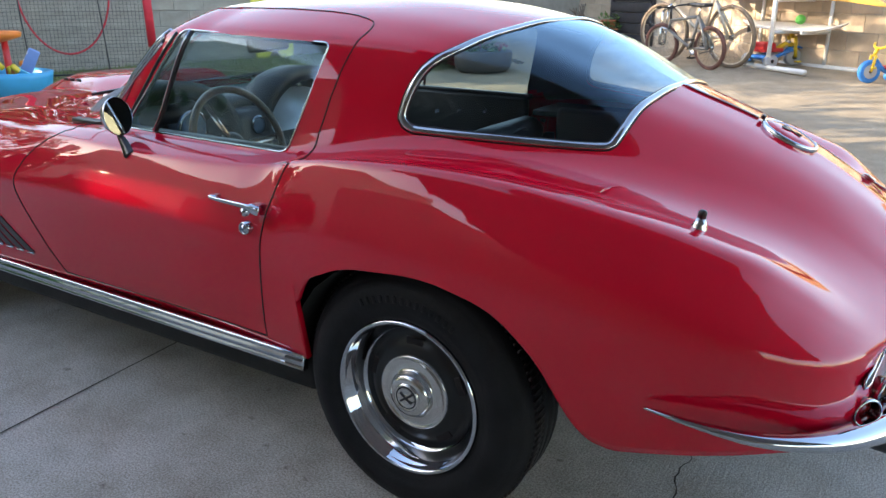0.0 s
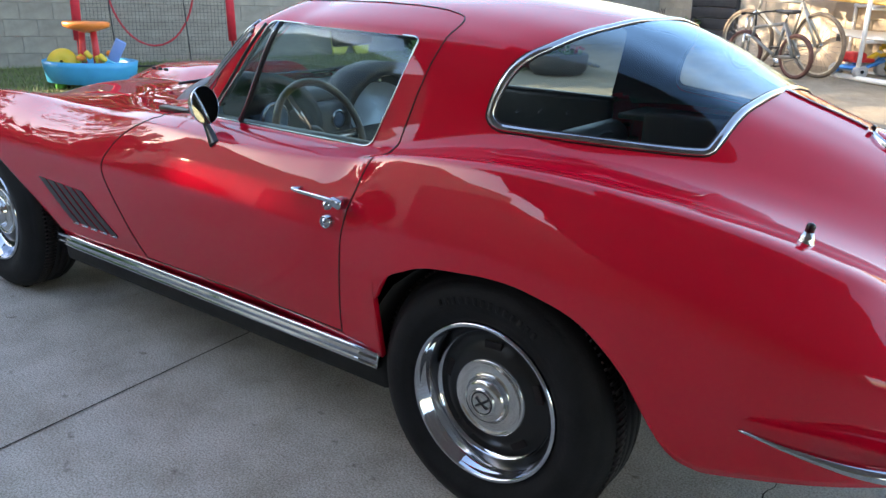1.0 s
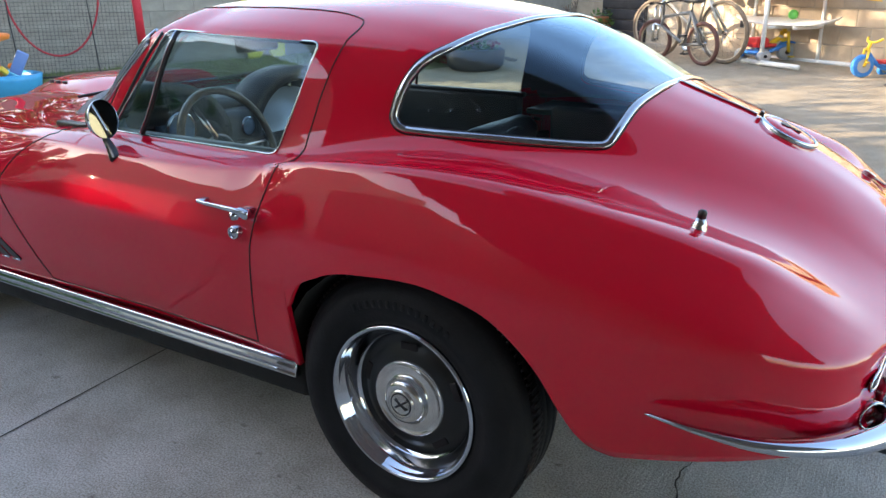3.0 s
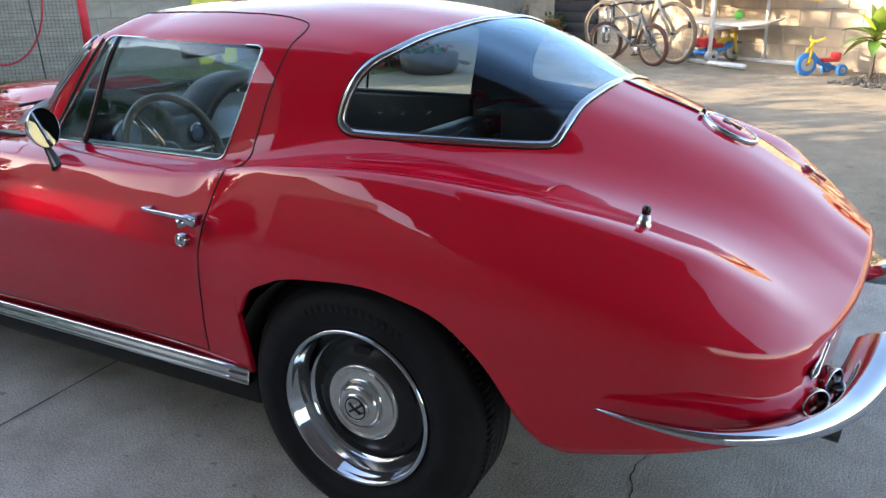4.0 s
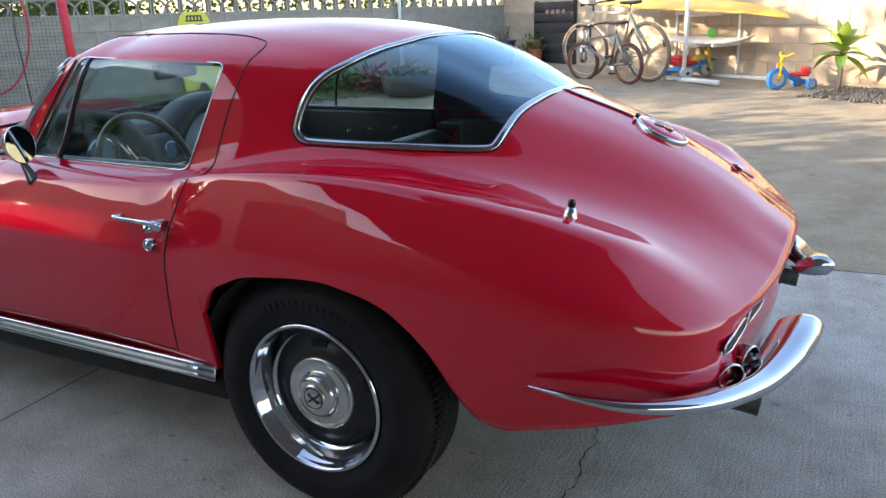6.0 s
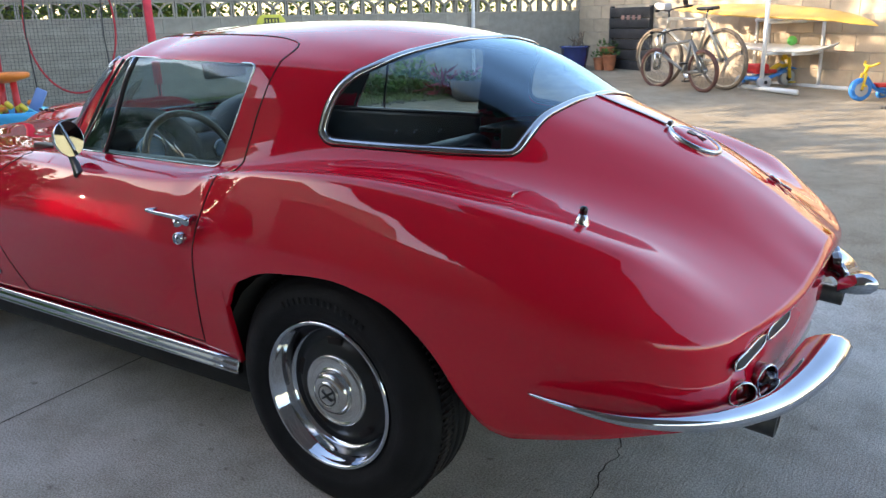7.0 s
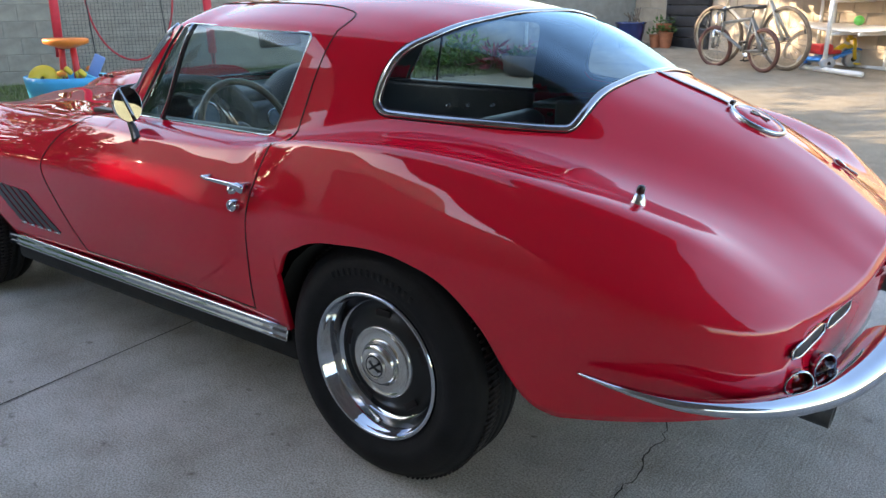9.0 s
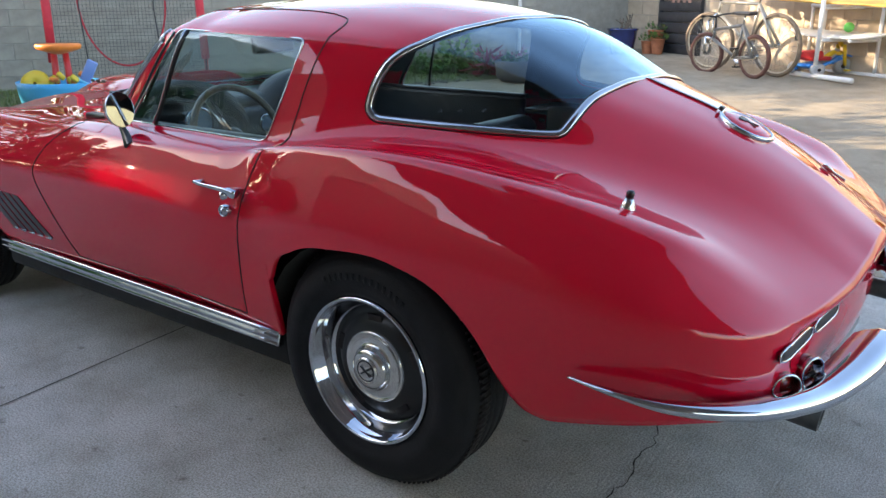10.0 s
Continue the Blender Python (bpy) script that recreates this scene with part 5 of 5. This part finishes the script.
BOARD_YELLOW = material("yellow_board", (.74, .42, .06), .35, var=.3, scale=2.2, coat=.5)
BOARD_WHITE = material("white_board", (.78, .77, .72), .35, var=.08, scale=3, coat=.5)
ZR = ground_z(0, 8.48)
wall_turn = math.degrees(math.atan2(E1.y, E1.x))
surfboard(3.15, .52, .085, pose(-1.12, 8.80, 1.29, 195, 3.4, wall_turn + 1), BOARD_YELLOW, "long yellow surfboard lying on top of the rack")
surfboard(1.55, .46, .075, pose(-.80, 8.74, .835, 7, 1.2, wall_turn), BOARD_WHITE, "pale surfboard on the lower arms of the rack")


# ---- toys ----
def trike(place, turn, body, seat_mat, bar, label, r=.15):
    root = thing("tricycle", place, label, "tricycle", "toy tricycles by the wall", turn)
    fw = mesh_ob("front_wheel", *lathe([(.03, -.035), (r * .82, -.035), (r * .97, -.028), (r, -.015), (r, .015), (r * .97, .028), (r * .82, .035), (.03, .035)], 32, "y", (0, 0, r)), body, root)
    mesh_ob("wheel_disc", *lathe([(r * .62, -.038), (r * .55, -.041), (.02, -.041)], 24, "y", (0, 0, r)), GREY_P, fw)
    for q in range(6):
        a = q * math.pi / 3
        mesh_ob("wheel_rib", *moved(box(r * .28, .012, .014, (r * .72, -.036, 0), .004), Matrix.Translation((0, 0, r)) @ Matrix.Rotation(a, 4, "Y")), body, fw)
    for s in (1, -1):
        rw = mesh_ob("rear_wheel", *lathe([(.02, -.03), (.06, -.03), (.078, -.02), (.078, .02), (.06, .03), (.02, .03)], 24, "y", (.42, s * .17, .078)), body, root)
        mesh_ob("wheel_disc", *lathe([(.04, -.033), (.012, -.034)], 16, "y", (.42, s * .17, .078)), GREY_P, rw)
    mesh_ob("frame_beam", *join(tube(smooth_path([(.07, 0, .30), (.16, 0, .20), (.28, 0, .13), (.42, 0, .10)], 5), .030, 10), tube([(.42, -.16, .085), (.42, .16, .085)], .02, 10)), body, root)
    mesh_ob("toy_seat", *join(box(.24, .20, .05, (.32, 0, .20), .02, 3), box(.05, .19, .10, (.43, 0, .25), .02, 3)), seat_mat, root)
    mesh_ob("fork", *join(tube([(0, .05, r), (.035, .05, .36), ], .018, 8), tube([(0, -.05, r), (.035, -.05, .36)], .018, 8), tube([(.03, 0, .34), (.075, 0, .45)], .024, 8)), bar, root)
    mesh_ob("toy_handlebar", *tube(smooth_path([(.13, .16, .50), (.085, .09, .46), (.075, 0, .45), (.085, -.09, .46), (.13, -.16, .50)], 4), .016, 8), bar, root)
    for s in (1, -1):
        mesh_ob("toy_pedal", *box(.05, .06, .02, (.0, s * .09, r - s * .05), .006), YELLOW_P, root)
    return root


toy = trike((.20, 7.84, ground_z(0, 7.84)), 38, BLUE_P, RED_P, YELLOW_P, "small plastic tricycle in blue, red and yellow")
toy.scale = (.84, .84, .84)
ride = trike((-.80, 9.02, ground_z(0, 9.02)), -124, GREY_P, RED_P, YELLOW_P, "ride-on toy with red seat and blue frame under the rack", .10)
ride.scale = (1.32, 1.1, 1.0)
mesh_ob("mudguard", *sweep([Vector((.135 * math.cos(a), 0, .10 + .135 * math.sin(a))) for a in np.linspace(.2, 2.7, 14)], [(-.045, -.006), (.045, -.006), (.05, .006), (-.05, .006)], [Vector((math.cos(a), 0, math.sin(a))) for a in np.linspace(.2, 2.7, 14)]), BLUE_P, ride)
mesh_ob("side_rail", *join(tube([(.10, -.10, .20), (.46, -.12, .07)], .022, 8), tube([(.10, .10, .20), (.46, .12, .07)], .022, 8), box(.16, .24, .05, (.40, 0, .12), .02)), BLUE_P, ride)
mesh_ob("back_shell", *box(.13, .22, .12, (.36, 0, .24), .045, 3), RED_P, ride)
mesh_ob("front_beam", *tube(smooth_path([(.02, 0, .25), (.12, 0, .26), (.24, 0, .17)], 4), .034, 8), YELLOW_P, ride)
tagged(mesh_ob("toy_ball", *lathe([(.001, -.06), (.035, -.05), (.058, -.02), (.058, .02), (.035, .05), (.001, .06)], 20, "z", (-.70, 8.62, .93), cap=False), GREEN_P), "small green ball on the pale surfboard", "ball")


def helmet():
    root = thing("bicycle_helmet", (-2.50, 9.0, 1.345), "grey and white bicycle helmet hung on the handlebar", "helmet", turn=150)
    dome = lathe([(.001, .075), (.045, .068), (.08, .042), (.095, .0), (.090, -.006), (.07, -.004)], 24, "z", cap=False)
    shell = mesh_ob("helmet_shell", [(1.35 * x, y, z) for x, y, z in dome[0]], dome[1], WHITE_P, root)
    for q in (-.045, 0, .045):
        mesh_ob("vent", *tube([(-.09, q, .045 - abs(q) * .3), (0, q, .078 - abs(q) * .3), (.09, q, .045 - abs(q) * .3)], .010, 8), BLACK, shell)
    root.matrix_basis = root.matrix_basis @ pose(0, 0, 0, 14, -28, 0)


helmet()


def water_table():
    """A blue play tub on stub legs with an orange funnel on red pillars."""
    x, y = -7.72, 2.60
    root = thing("water_table", (x, y, ground_z(x, y) + .02), "blue plastic water play table with an orange funnel", "toy table", turn=30)
    n, prof = 40, [(.80, .06), (.93, .07), (.98, .24), (1.0, .30), (.965, .305), (.93, .26), (.90, .12), (.02, .11)]
    vs, fs = lathe(prof, n, "z", cap=False)
    vs = [(px * .53, py * .40, pz) for px, py, pz in vs]
    mesh_ob("tub", vs, fs, CYAN_P, root)
    for a in (40, 140, 220, 320):
        mesh_ob("stub_leg", *lathe([(.06, .0), (.05, .10)], 16, "z", (.36 * math.cos(math.radians(a)), .27 * math.sin(math.radians(a)), 0)), GREEN_P, root)
    for px in (-.09, .05):
        mesh_ob("pillar", *tube([(px * 1.3, .05, .10), (px, .04, .62)], .042, 12, scales=[1, .8]), RED_P, root)
    top = lathe([(.05, .60), (.12, .62), (.24, .66), (.25, .70), (.235, .715), (.15, .70), (.14, .68), (.03, .66)], 32, "z", (-.02, .04, 0), cap=False)
    mesh_ob("funnel", [(px * 1.05, py * .8, pz) for px, py, pz in top[0]], top[1], ORANGE_P, root)
    scoop = mesh_ob("scoop_wheel", *moved(lathe([(.02, -.02), (.15, -.03), (.165, 0), (.15, .03), (.02, .02)], 28, "y"), pose(-.24, -.16, .28, -24, 0, 14)), YELLOW_P, root)
    rnd = random.Random(4)
    for k in range(9):
        b = box(.10, .06, .05, (0, 0, 0), .018)
        mesh_ob("toy_block", *moved(b, pose(rnd.uniform(-.1, .3), rnd.uniform(-.2, .1), .30 + rnd.uniform(0, .08), rnd.uniform(0, 90), rnd.uniform(0, 90), rnd.uniform(0, 180))), YELLOW_P if k % 3 else ORANGE_P, root)
    mesh_ob("toy_shovel", *moved(box(.12, .035, .26, (0, 0, 0), .015), pose(.36, -.05, .42, 10, 28, 20)), plastic("pale_blue_plastic", (.20, .32, .62)), root)


water_table()


def goal():
    """A tall practice net: two red-sleeved posts, a hanging net and a red oval target."""
    p = by_wall("side", 7.24, .9)
    root = thing("practice_net", p, "black practice net in a red frame on the lawn", "sports net", turn=math.degrees(math.atan2(E2.y, E2.x)))
    red = material("red_fabric", (.66, .03, .05), .6, var=.15, scale=12)
    W, H = 1.88, 2.1
    for x, lean in ((0, .05), (W, -.02)):
        post = mesh_ob("post", *tube([(x, 0, 0), (x + lean, 0, H)], .012, 10), BLACK, root)
        mesh_ob("sleeve", *join(sweep([Vector((x + lean * .18, -.004, .36)), Vector((x + lean * .5, -.004, .9)), Vector((x + lean, -.004, H))], ring_section(.028, .055, 10), (1, 0, 0))), red, post)
        mesh_ob("strap", *sweep([Vector((x, 0, .06)), Vector((x + lean * .18, 0, .36))], ring_section(.006, .022, 8), (1, 0, 0)), red, post)
    mesh_ob("net_rail", *tube([(0, 0, .04), (W, 0, .04)], .012, 8), BLACK, root)
    vs, fs = [], []
    step = .044

    def bulge(x, z):
        return -.16 * math.sin(math.pi * x / W) * math.sin(math.pi * min(z / H, 1)) - .012 * math.sin(9 * x + 4 * z)

    lines = []
    for i in range(int(W / step) + 1):
        x = i * step
        lines.append([Vector((x, bulge(x, z), z)) for z in np.arange(.04, 2.0, .12)])
    for i in range(int(1.96 / step)):
        z = .05 + i * step
        lines.append([Vector((x, bulge(x, z), z)) for x in np.arange(0, W + .01, .12)])
    for ln in lines:
        k = len(vs)
        for q in ln:
            vs += [(q.x - .0017, q.y, q.z - .0017), (q.x + .0017, q.y - .002, q.z + .0017)]
        fs += [(k + 2 * j, k + 2 * j + 1, k + 2 * j + 3, k + 2 * j + 2) for j in range(len(ln) - 1)]
    net = mesh_ob("netting", vs, fs, NET, root, "fine black netting", smooth=False)
    net["kind"] = "stuff"
    oval = [Vector((.98 + .53 * math.sin(a), bulge(.98, .8) - .02, 1.12 - .95 * math.cos(a) * (.88 if math.cos(a) > 0 else 1))) for a in np.linspace(0, 2 * math.pi, 48, endpoint=False)]
    mesh_ob("target_loop", *tube(oval, .012, 8, True), red, root)
    for x in (.55, 1.45):
        mesh_ob("net_seam", *tube([(x, bulge(x, .1) - .01, .05), (x + .05, bulge(x, 1) - .012, 1.0), (x + .03, bulge(x, 1.9) - .01, 1.95)], .008, 6), NET, root)


goal()


def bodyboard(s, off, label):
    p = by_wall("side", s, off)
    root = thing("bodyboard", p, label, "bodyboard")
    root.matrix_basis = frame_at(p, E2, N2, p.z + .02) @ pose(0, 0, 0, 9, 0, 2)
    out = [(-.27, 0), (-.10, 0), (-.03, .13), (.03, .13), (.10, 0), (.27, 0), (.29, .35), (.28, .85), (.20, 1.08), (.14, 1.14), (-.14, 1.14), (-.20, 1.08), (-.28, .85), (-.29, .35)]
    n = len(out)
    vs = [(x, -.025, z) for x, z in out] + [(x, .03, z) for x, z in out] + [(x * .95, .04, .57 + (z - .57) * .96) for x, z in out]
    fs = [tuple(range(n))[::-1], tuple(2 * n + i for i in range(n))]
    for i in range(n):
        j = (i + 1) % n
        fs += [(i, j, n + j, n + i), (n + i, n + j, 2 * n + j, 2 * n + i)]
    mesh_ob("board_foam", vs, [f[::-1] for f in fs], FOAM, root, smooth=False)
    bars = [box(.22, .004, .018, (0, .043, 1.08), .001), box(.26, .004, .018, (0, .043, 1.01), .001)] + [box(.022, .004, .07, (-.10 + .05 * k, .043, 1.045), .001) for k in range(5)]
    mesh_ob("emblem", *join(*bars), BLACK, root, "black emblem bars")
    mesh_ob("side_mark", *box(.03, .004, .20, (.22, .043, .50), .001), BLACK, root)


bodyboard(5.47, .16, "yellow foam bodyboard leaning on the grey block wall")
tub_p = by_wall("side", 4.5, .5)
tubp = thing("plant_tub", tub_p, "large black plastic tub beside the grey wall", "tub")
mesh_ob("tub_body", *lathe([(.20, 0), (.27, .38), (.30, .40), (.30, .43), (.27, .43), (.25, .36), (.02, .34)], 36, cap=False), BLACK, tubp)


# ---- gate, pots ----
def gate():
    root = thing("gate", (0, 0, 0), "dark stained timber gate of wide boards with pale letter bars", "gate")
    root.matrix_basis = BACK @ pose(.9, .03, .40)
    for x in (.03, .97):
        mesh_ob("gate_post", *box(.06, .05, 1.02, (x, 0, .51), .006), DARK_WOOD, root)
    for k in range(6):
        mesh_ob("board", *box(.98, .026, .155, (.5, .03, .09 + .166 * k), .006), DARK_WOOD, root)
    pale = material("pale_letters", (.30, .17, .14), .7)
    for k in range(4):
        mesh_ob("letter_bar", *box(.075, .006, .07, (.36 + .13 * k, .046, .84), .002), pale, root)


gate()


def pot(x, y, r, h, mat, label, twigs=0, leaves=0):
    root = thing("plant_pot", (x, y, ground_z(x, y)), label, "plant pot", "pots by the gate")
    mesh_ob("pot_body", *lathe([(r * .72, 0), (r * .92, h * .6), (r, h * .92), (r * 1.06, h * .94), (r * 1.06, h), (r * .94, h), (r * .9, h * .9), (.01, h * .88)], 32, cap=False), mat, root)
    rnd = random.Random(int(100 * r) + twigs)
    for k in range(twigs):
        a, tilt = rnd.uniform(0, 6.28), rnd.uniform(.05, .22)
        p0 = Vector((rnd.uniform(-.5, .5) * r, rnd.uniform(-.5, .5) * r, h * .88))
        p1 = p0 + Vector((tilt * math.cos(a), tilt * math.sin(a), rnd.uniform(.14, .30)))
        mesh_ob("stem", *join(tube([p0, .5 * (p0 + p1) + Vector((.02, 0, 0)), p1], .014, 8, scales=[1, .8, .6]), tube([.5 * (p0 + p1) + Vector((.02, 0, 0)), p1 + Vector((-.08, .03, -.02))], .010, 8)), BARK, root)
    if leaves:
        mesh_ob("foliage", *leaf_cluster((0, 0, h), r * 1.2, .14, leaves, .07, .025, 3), LEAF, root)
    return root


def leaf_cluster(at, spread, height, count, length, width, seed):
    """Many small folded leaves round a place."""
    rnd = random.Random(seed)
    vs, fs = [], []
    for _ in range(count):
        a, b = rnd.uniform(0, 6.28), rnd.uniform(0, 1) ** .6
        p = Vector(at) + Vector((spread * b * math.cos(a), spread * b * math.sin(a), height * rnd.uniform(0, 1) * (1.15 - .7 * b)))
        d = Vector((math.cos(a + rnd.uniform(-1, 1)), math.sin(a + rnd.uniform(-1, 1)), rnd.uniform(-.3, .9))).normalized()
        q = d.cross(Vector((rnd.uniform(-1, 1), rnd.uniform(-1, 1), 1))).normalized()
        n = d.cross(q)
        ll, w = length * rnd.uniform(.6, 1.3), width * rnd.uniform(.7, 1.2)
        k = len(vs)
        vs += [p, p + d * ll * .45 + q * w + n * w * .35, p + d * ll * .5, p + d * ll * .45 - q * w + n * w * .35, p + d * ll - n * w * .3]
        fs += [(k, k + 1, k + 2), (k, k + 2, k + 3), (k + 1, k + 4, k + 2), (k + 2, k + 4, k + 3)]
    return vs, fs


pot(-4.36, 10.28, .24, .40, BLUE_GLAZE, "glossy dark blue pot with bare stems", 7)
pot(-3.98, 10.42, .10, .20, TERRACOTTA, "small terracotta pot by the gate", 0, 30)
pot(-3.80, 10.40, .11, .24, TERRACOTTA, "terracotta pot with green leaves", 0, 50)
pot(-3.92, 10.58, .12, .36, TERRACOTTA, "tall terracotta pot at the wall", 0, 40)


def strap_leaf(p, a, rise, length, width, droop):
    """A long arching leaf with a folded middle."""
    vs, fs = [], []
    d = Vector((math.cos(a), math.sin(a), 0))
    q = Vector((-d.y, d.x, 0))
    n = 7
    for i in range(n + 1):
        t = i / n
        c = Vector(p) + d * (length * t * math.cos(rise) * (1 - .1 * t)) + Vector((0, 0, length * (math.sin(rise) * t - droop * t * t)))
        w = width * math.sin(math.pi * (.08 + .92 * t) ** .8) * .5 + .002
        vs += [c + q * w + Vector((0, 0, w * .4)), c, c - q * w + Vector((0, 0, w * .4))]
    for i in range(n):
        k = 3 * i
        fs += [(k, k + 3, k + 4, k + 1), (k + 1, k + 4, k + 5, k + 2)]
    return vs, fs


def dracaena(x, y, stem, count, length, label, seed, droop=.35):
    root = thing("ti_plant", (x, y, ground_z(x, y)), label, "plant", "plants by the tan wall")
    rnd = random.Random(seed)
    mesh_ob("trunk", *tube(smooth_path([(0, 0, -.02), (.015, 0, stem * .4), (.0, .01, stem)], 4), .018, 10, scales=[1.1 - .4 * i / 8 for i in range(9)]), BARK, root)
    for k in range(count):
        a = 2.4 * k + rnd.uniform(-.3, .3)
        rise = math.radians(78 - 95 * k / count + rnd.uniform(-8, 8))
        leaf = mesh_ob("leaf", *strap_leaf((0, 0, stem - .10 * k / count), a, rise, length * rnd.uniform(.75, 1.1), .125, droop * rnd.uniform(.7, 1.2)), LEAF_LIGHT if k % 3 else LEAF, root)


dracaena(.86, 7.64, .50, 17, .46, "green ti plant with broad strap leaves in the pebble bed", 2)
dracaena(1.72, 7.18, .78, 14, .60, "tall green ti plant with drooping leaves by the wall", 5, .5)


def bush(x, y, r, h, mat, label, seed, n=220, ll=.11, w=.03):
    root = thing("shrub", (x, y, ground_z(x, y)), label, "shrub", "low shrubs in the bed")
    rnd = random.Random(seed)
    mesh_ob("stems", *join(*[tube([(0, 0, -.02), (r * .5 * math.cos(a), r * .5 * math.sin(a), h * .7)], .008, 6) for a in np.linspace(0, 6.28, 7)]), BARK, root)
    mesh_ob("foliage", *leaf_cluster((0, 0, .03), r, h, n, ll, w, seed), mat, root)


for k, (x, y, r, h) in enumerate(((-5.85, 6.75, .38, .30), (-5.35, 6.95, .40, .34), (-4.95, 7.1, .34, .26), (-5.6, 7.4, .30, .62), (-6.3, 6.9, .3, .3))):
    bush(x, y, r, h, LEAF if k != 3 else LEAF_LIGHT, "low green leafy shrub in the pebble bed", 20 + k)
for k, (x, y) in enumerate(((-4.55, 7.15), (-4.75, 6.95))):
    bush(x, y, .20, .34, LEAF_RED, "red-leaved bromeliad in the pebble bed", 40 + k, 70, .24, .025)
DARK_TUB = material("dark_tub", (.06, .06, .062), .6, var=.3, scale=8)
planter = thing("planter", (-4.15, 6.85, ground_z(0, 6.85)), "round dark grey planter tub in the bed", "planter")
mesh_ob("planter_tub", *lathe([(.30, 0), (.36, .06), (.38, .24), (.36, .26), (.33, .24), (.02, .2)], 40, cap=False), DARK_TUB, planter)
mesh_ob("planter_soil", *lathe([(.335, .205), (.2, .225), (.01, .23)], 28, cap=False), SOIL, planter)
mesh_ob("planter_foliage", *leaf_cluster((0, 0, .22), .28, .16, 90, .09, .03, 31), LEAF, planter)
mesh_ob("planter_flowers", *leaf_cluster((.05, 0, .28), .24, .12, 40, .05, .03, 32), LEAF_RED, planter)
pipe_p = by_wall("side", 2.13, .06, 0)
tagged(mesh_ob("downpipe", *tube([pipe_p, pipe_p + Vector((0, 0, 2.3))], .03, 12), WHITE_P), "white pipe on the grey block wall", "pipe", kind="structure")


def hedge():
    """Sunlit leaves beyond the pierced blocks."""
    rnd = random.Random(9)
    vs, fs = [], []
    for _ in range(9000):
        p = CORNER + E2 * rnd.uniform(1.0, 12) + N2 * -rnd.uniform(.5, 1.3) + Vector((0, 0, rnd.uniform(.9, 2.3)))
        d = Vector((rnd.uniform(-1, 1), rnd.uniform(-1, 1), rnd.uniform(-1, .6))).normalized()
        q = d.cross(Vector((rnd.uniform(-1, 1), 1, rnd.uniform(-1, 1)))).normalized()
        ll, w = rnd.uniform(.06, .12), rnd.uniform(.02, .035)
        k = len(vs)
        vs += [p, p + d * ll * .5 + q * w, p + d * ll, p + d * ll * .5 - q * w]
        fs.append((k, k + 1, k + 2, k + 3))
    return vs, fs


HEDGE = material("hedge_leaf", (.19, .28, .03), .5, var=.5, scale=6)
tagged(mesh_ob("hedge", *hedge(), HEDGE, smooth=False), "sunlit yellow-green hedge beyond the pierced wall", "hedge", kind="stuff")

# ---- blocks of the walls ----
def block_mesh(name, l, h, mat):
    v, f = box(l, .03, h, (0, 0, 0), .004, 1)
    me = bpy.data.meshes.new(name)
    me.from_pydata(v, [], f)
    me.materials.append(mat)
    return me


def lay(wall, mesh, s0, s1, rows, z0, hgt, step, skip=None):
    for r in range(rows):
        s = s0 - (step / 2 if r % 2 else 0)
        while s < s1:
            c = s + step / 2
            if not (skip and skip(c, r)):
                ob = new("block", mesh)
                ob.parent = wall
                ob.location = (c, -.012 + .002 * math.sin(3 * c + 5 * r), z0 + hgt * (r + .5))
            s += step


tan_block = block_mesh("block", .392, .207, BLOCK_TAN)
lay(wall_back, tan_block, 0, 8.4, 7, .14, .217, .402, lambda c, r: .95 < c < 1.85 and 1 < r < 6)
grey_block = block_mesh("block", .392, .207, BLOCK_GREY)
lay(wall_side, grey_block, 2.0, 12.4, 6, .07, .2165, .402)
cap_block = block_mesh("block", .392, .12, BLOCK_GREY)
lay(wall_side, cap_block, 2.0, 9.2, 1, 1.605, .13, .402)


def pierced_mesh():
    """A square block pierced by a round-ended leaf pattern."""
    a = .19
    frame_ = [box(.39, .10, .022, (0, 0, -.108)), box(.39, .10, .022, (0, 0, .108)), box(.022, .10, .196, (-.184, 0, 0)), box(.022, .10, .196, (.184, 0, 0))]
    for sx in (1, -1):
        arc = [Vector((sx * (-.175 + .20 * math.sin(t)), 0, -.10 + .20 * math.cos(t))) for t in np.linspace(0, math.pi / 2, 8)]
        frame_.append(sweep(arc, [(-.05, -.011), (.05, -.011), (.05, .011), (-.05, .011)], [Vector((-sx * math.sin(t), 0, -math.cos(t))) for t in np.linspace(0, math.pi / 2, 8)]))
    v, f = join(*frame_)
    me = bpy.data.meshes.new("pierced_block")
    me.from_pydata([tuple(p) for p in v], [], f)
    me.materials.append(BLOCK_GREY)
    return me


pierced = pierced_mesh()
for k in range(30):
    ob = new("pierced_block", pierced)
    ob.parent = wall_side
    ob.location = (.2 + .402 * k, -.04, 1.48)
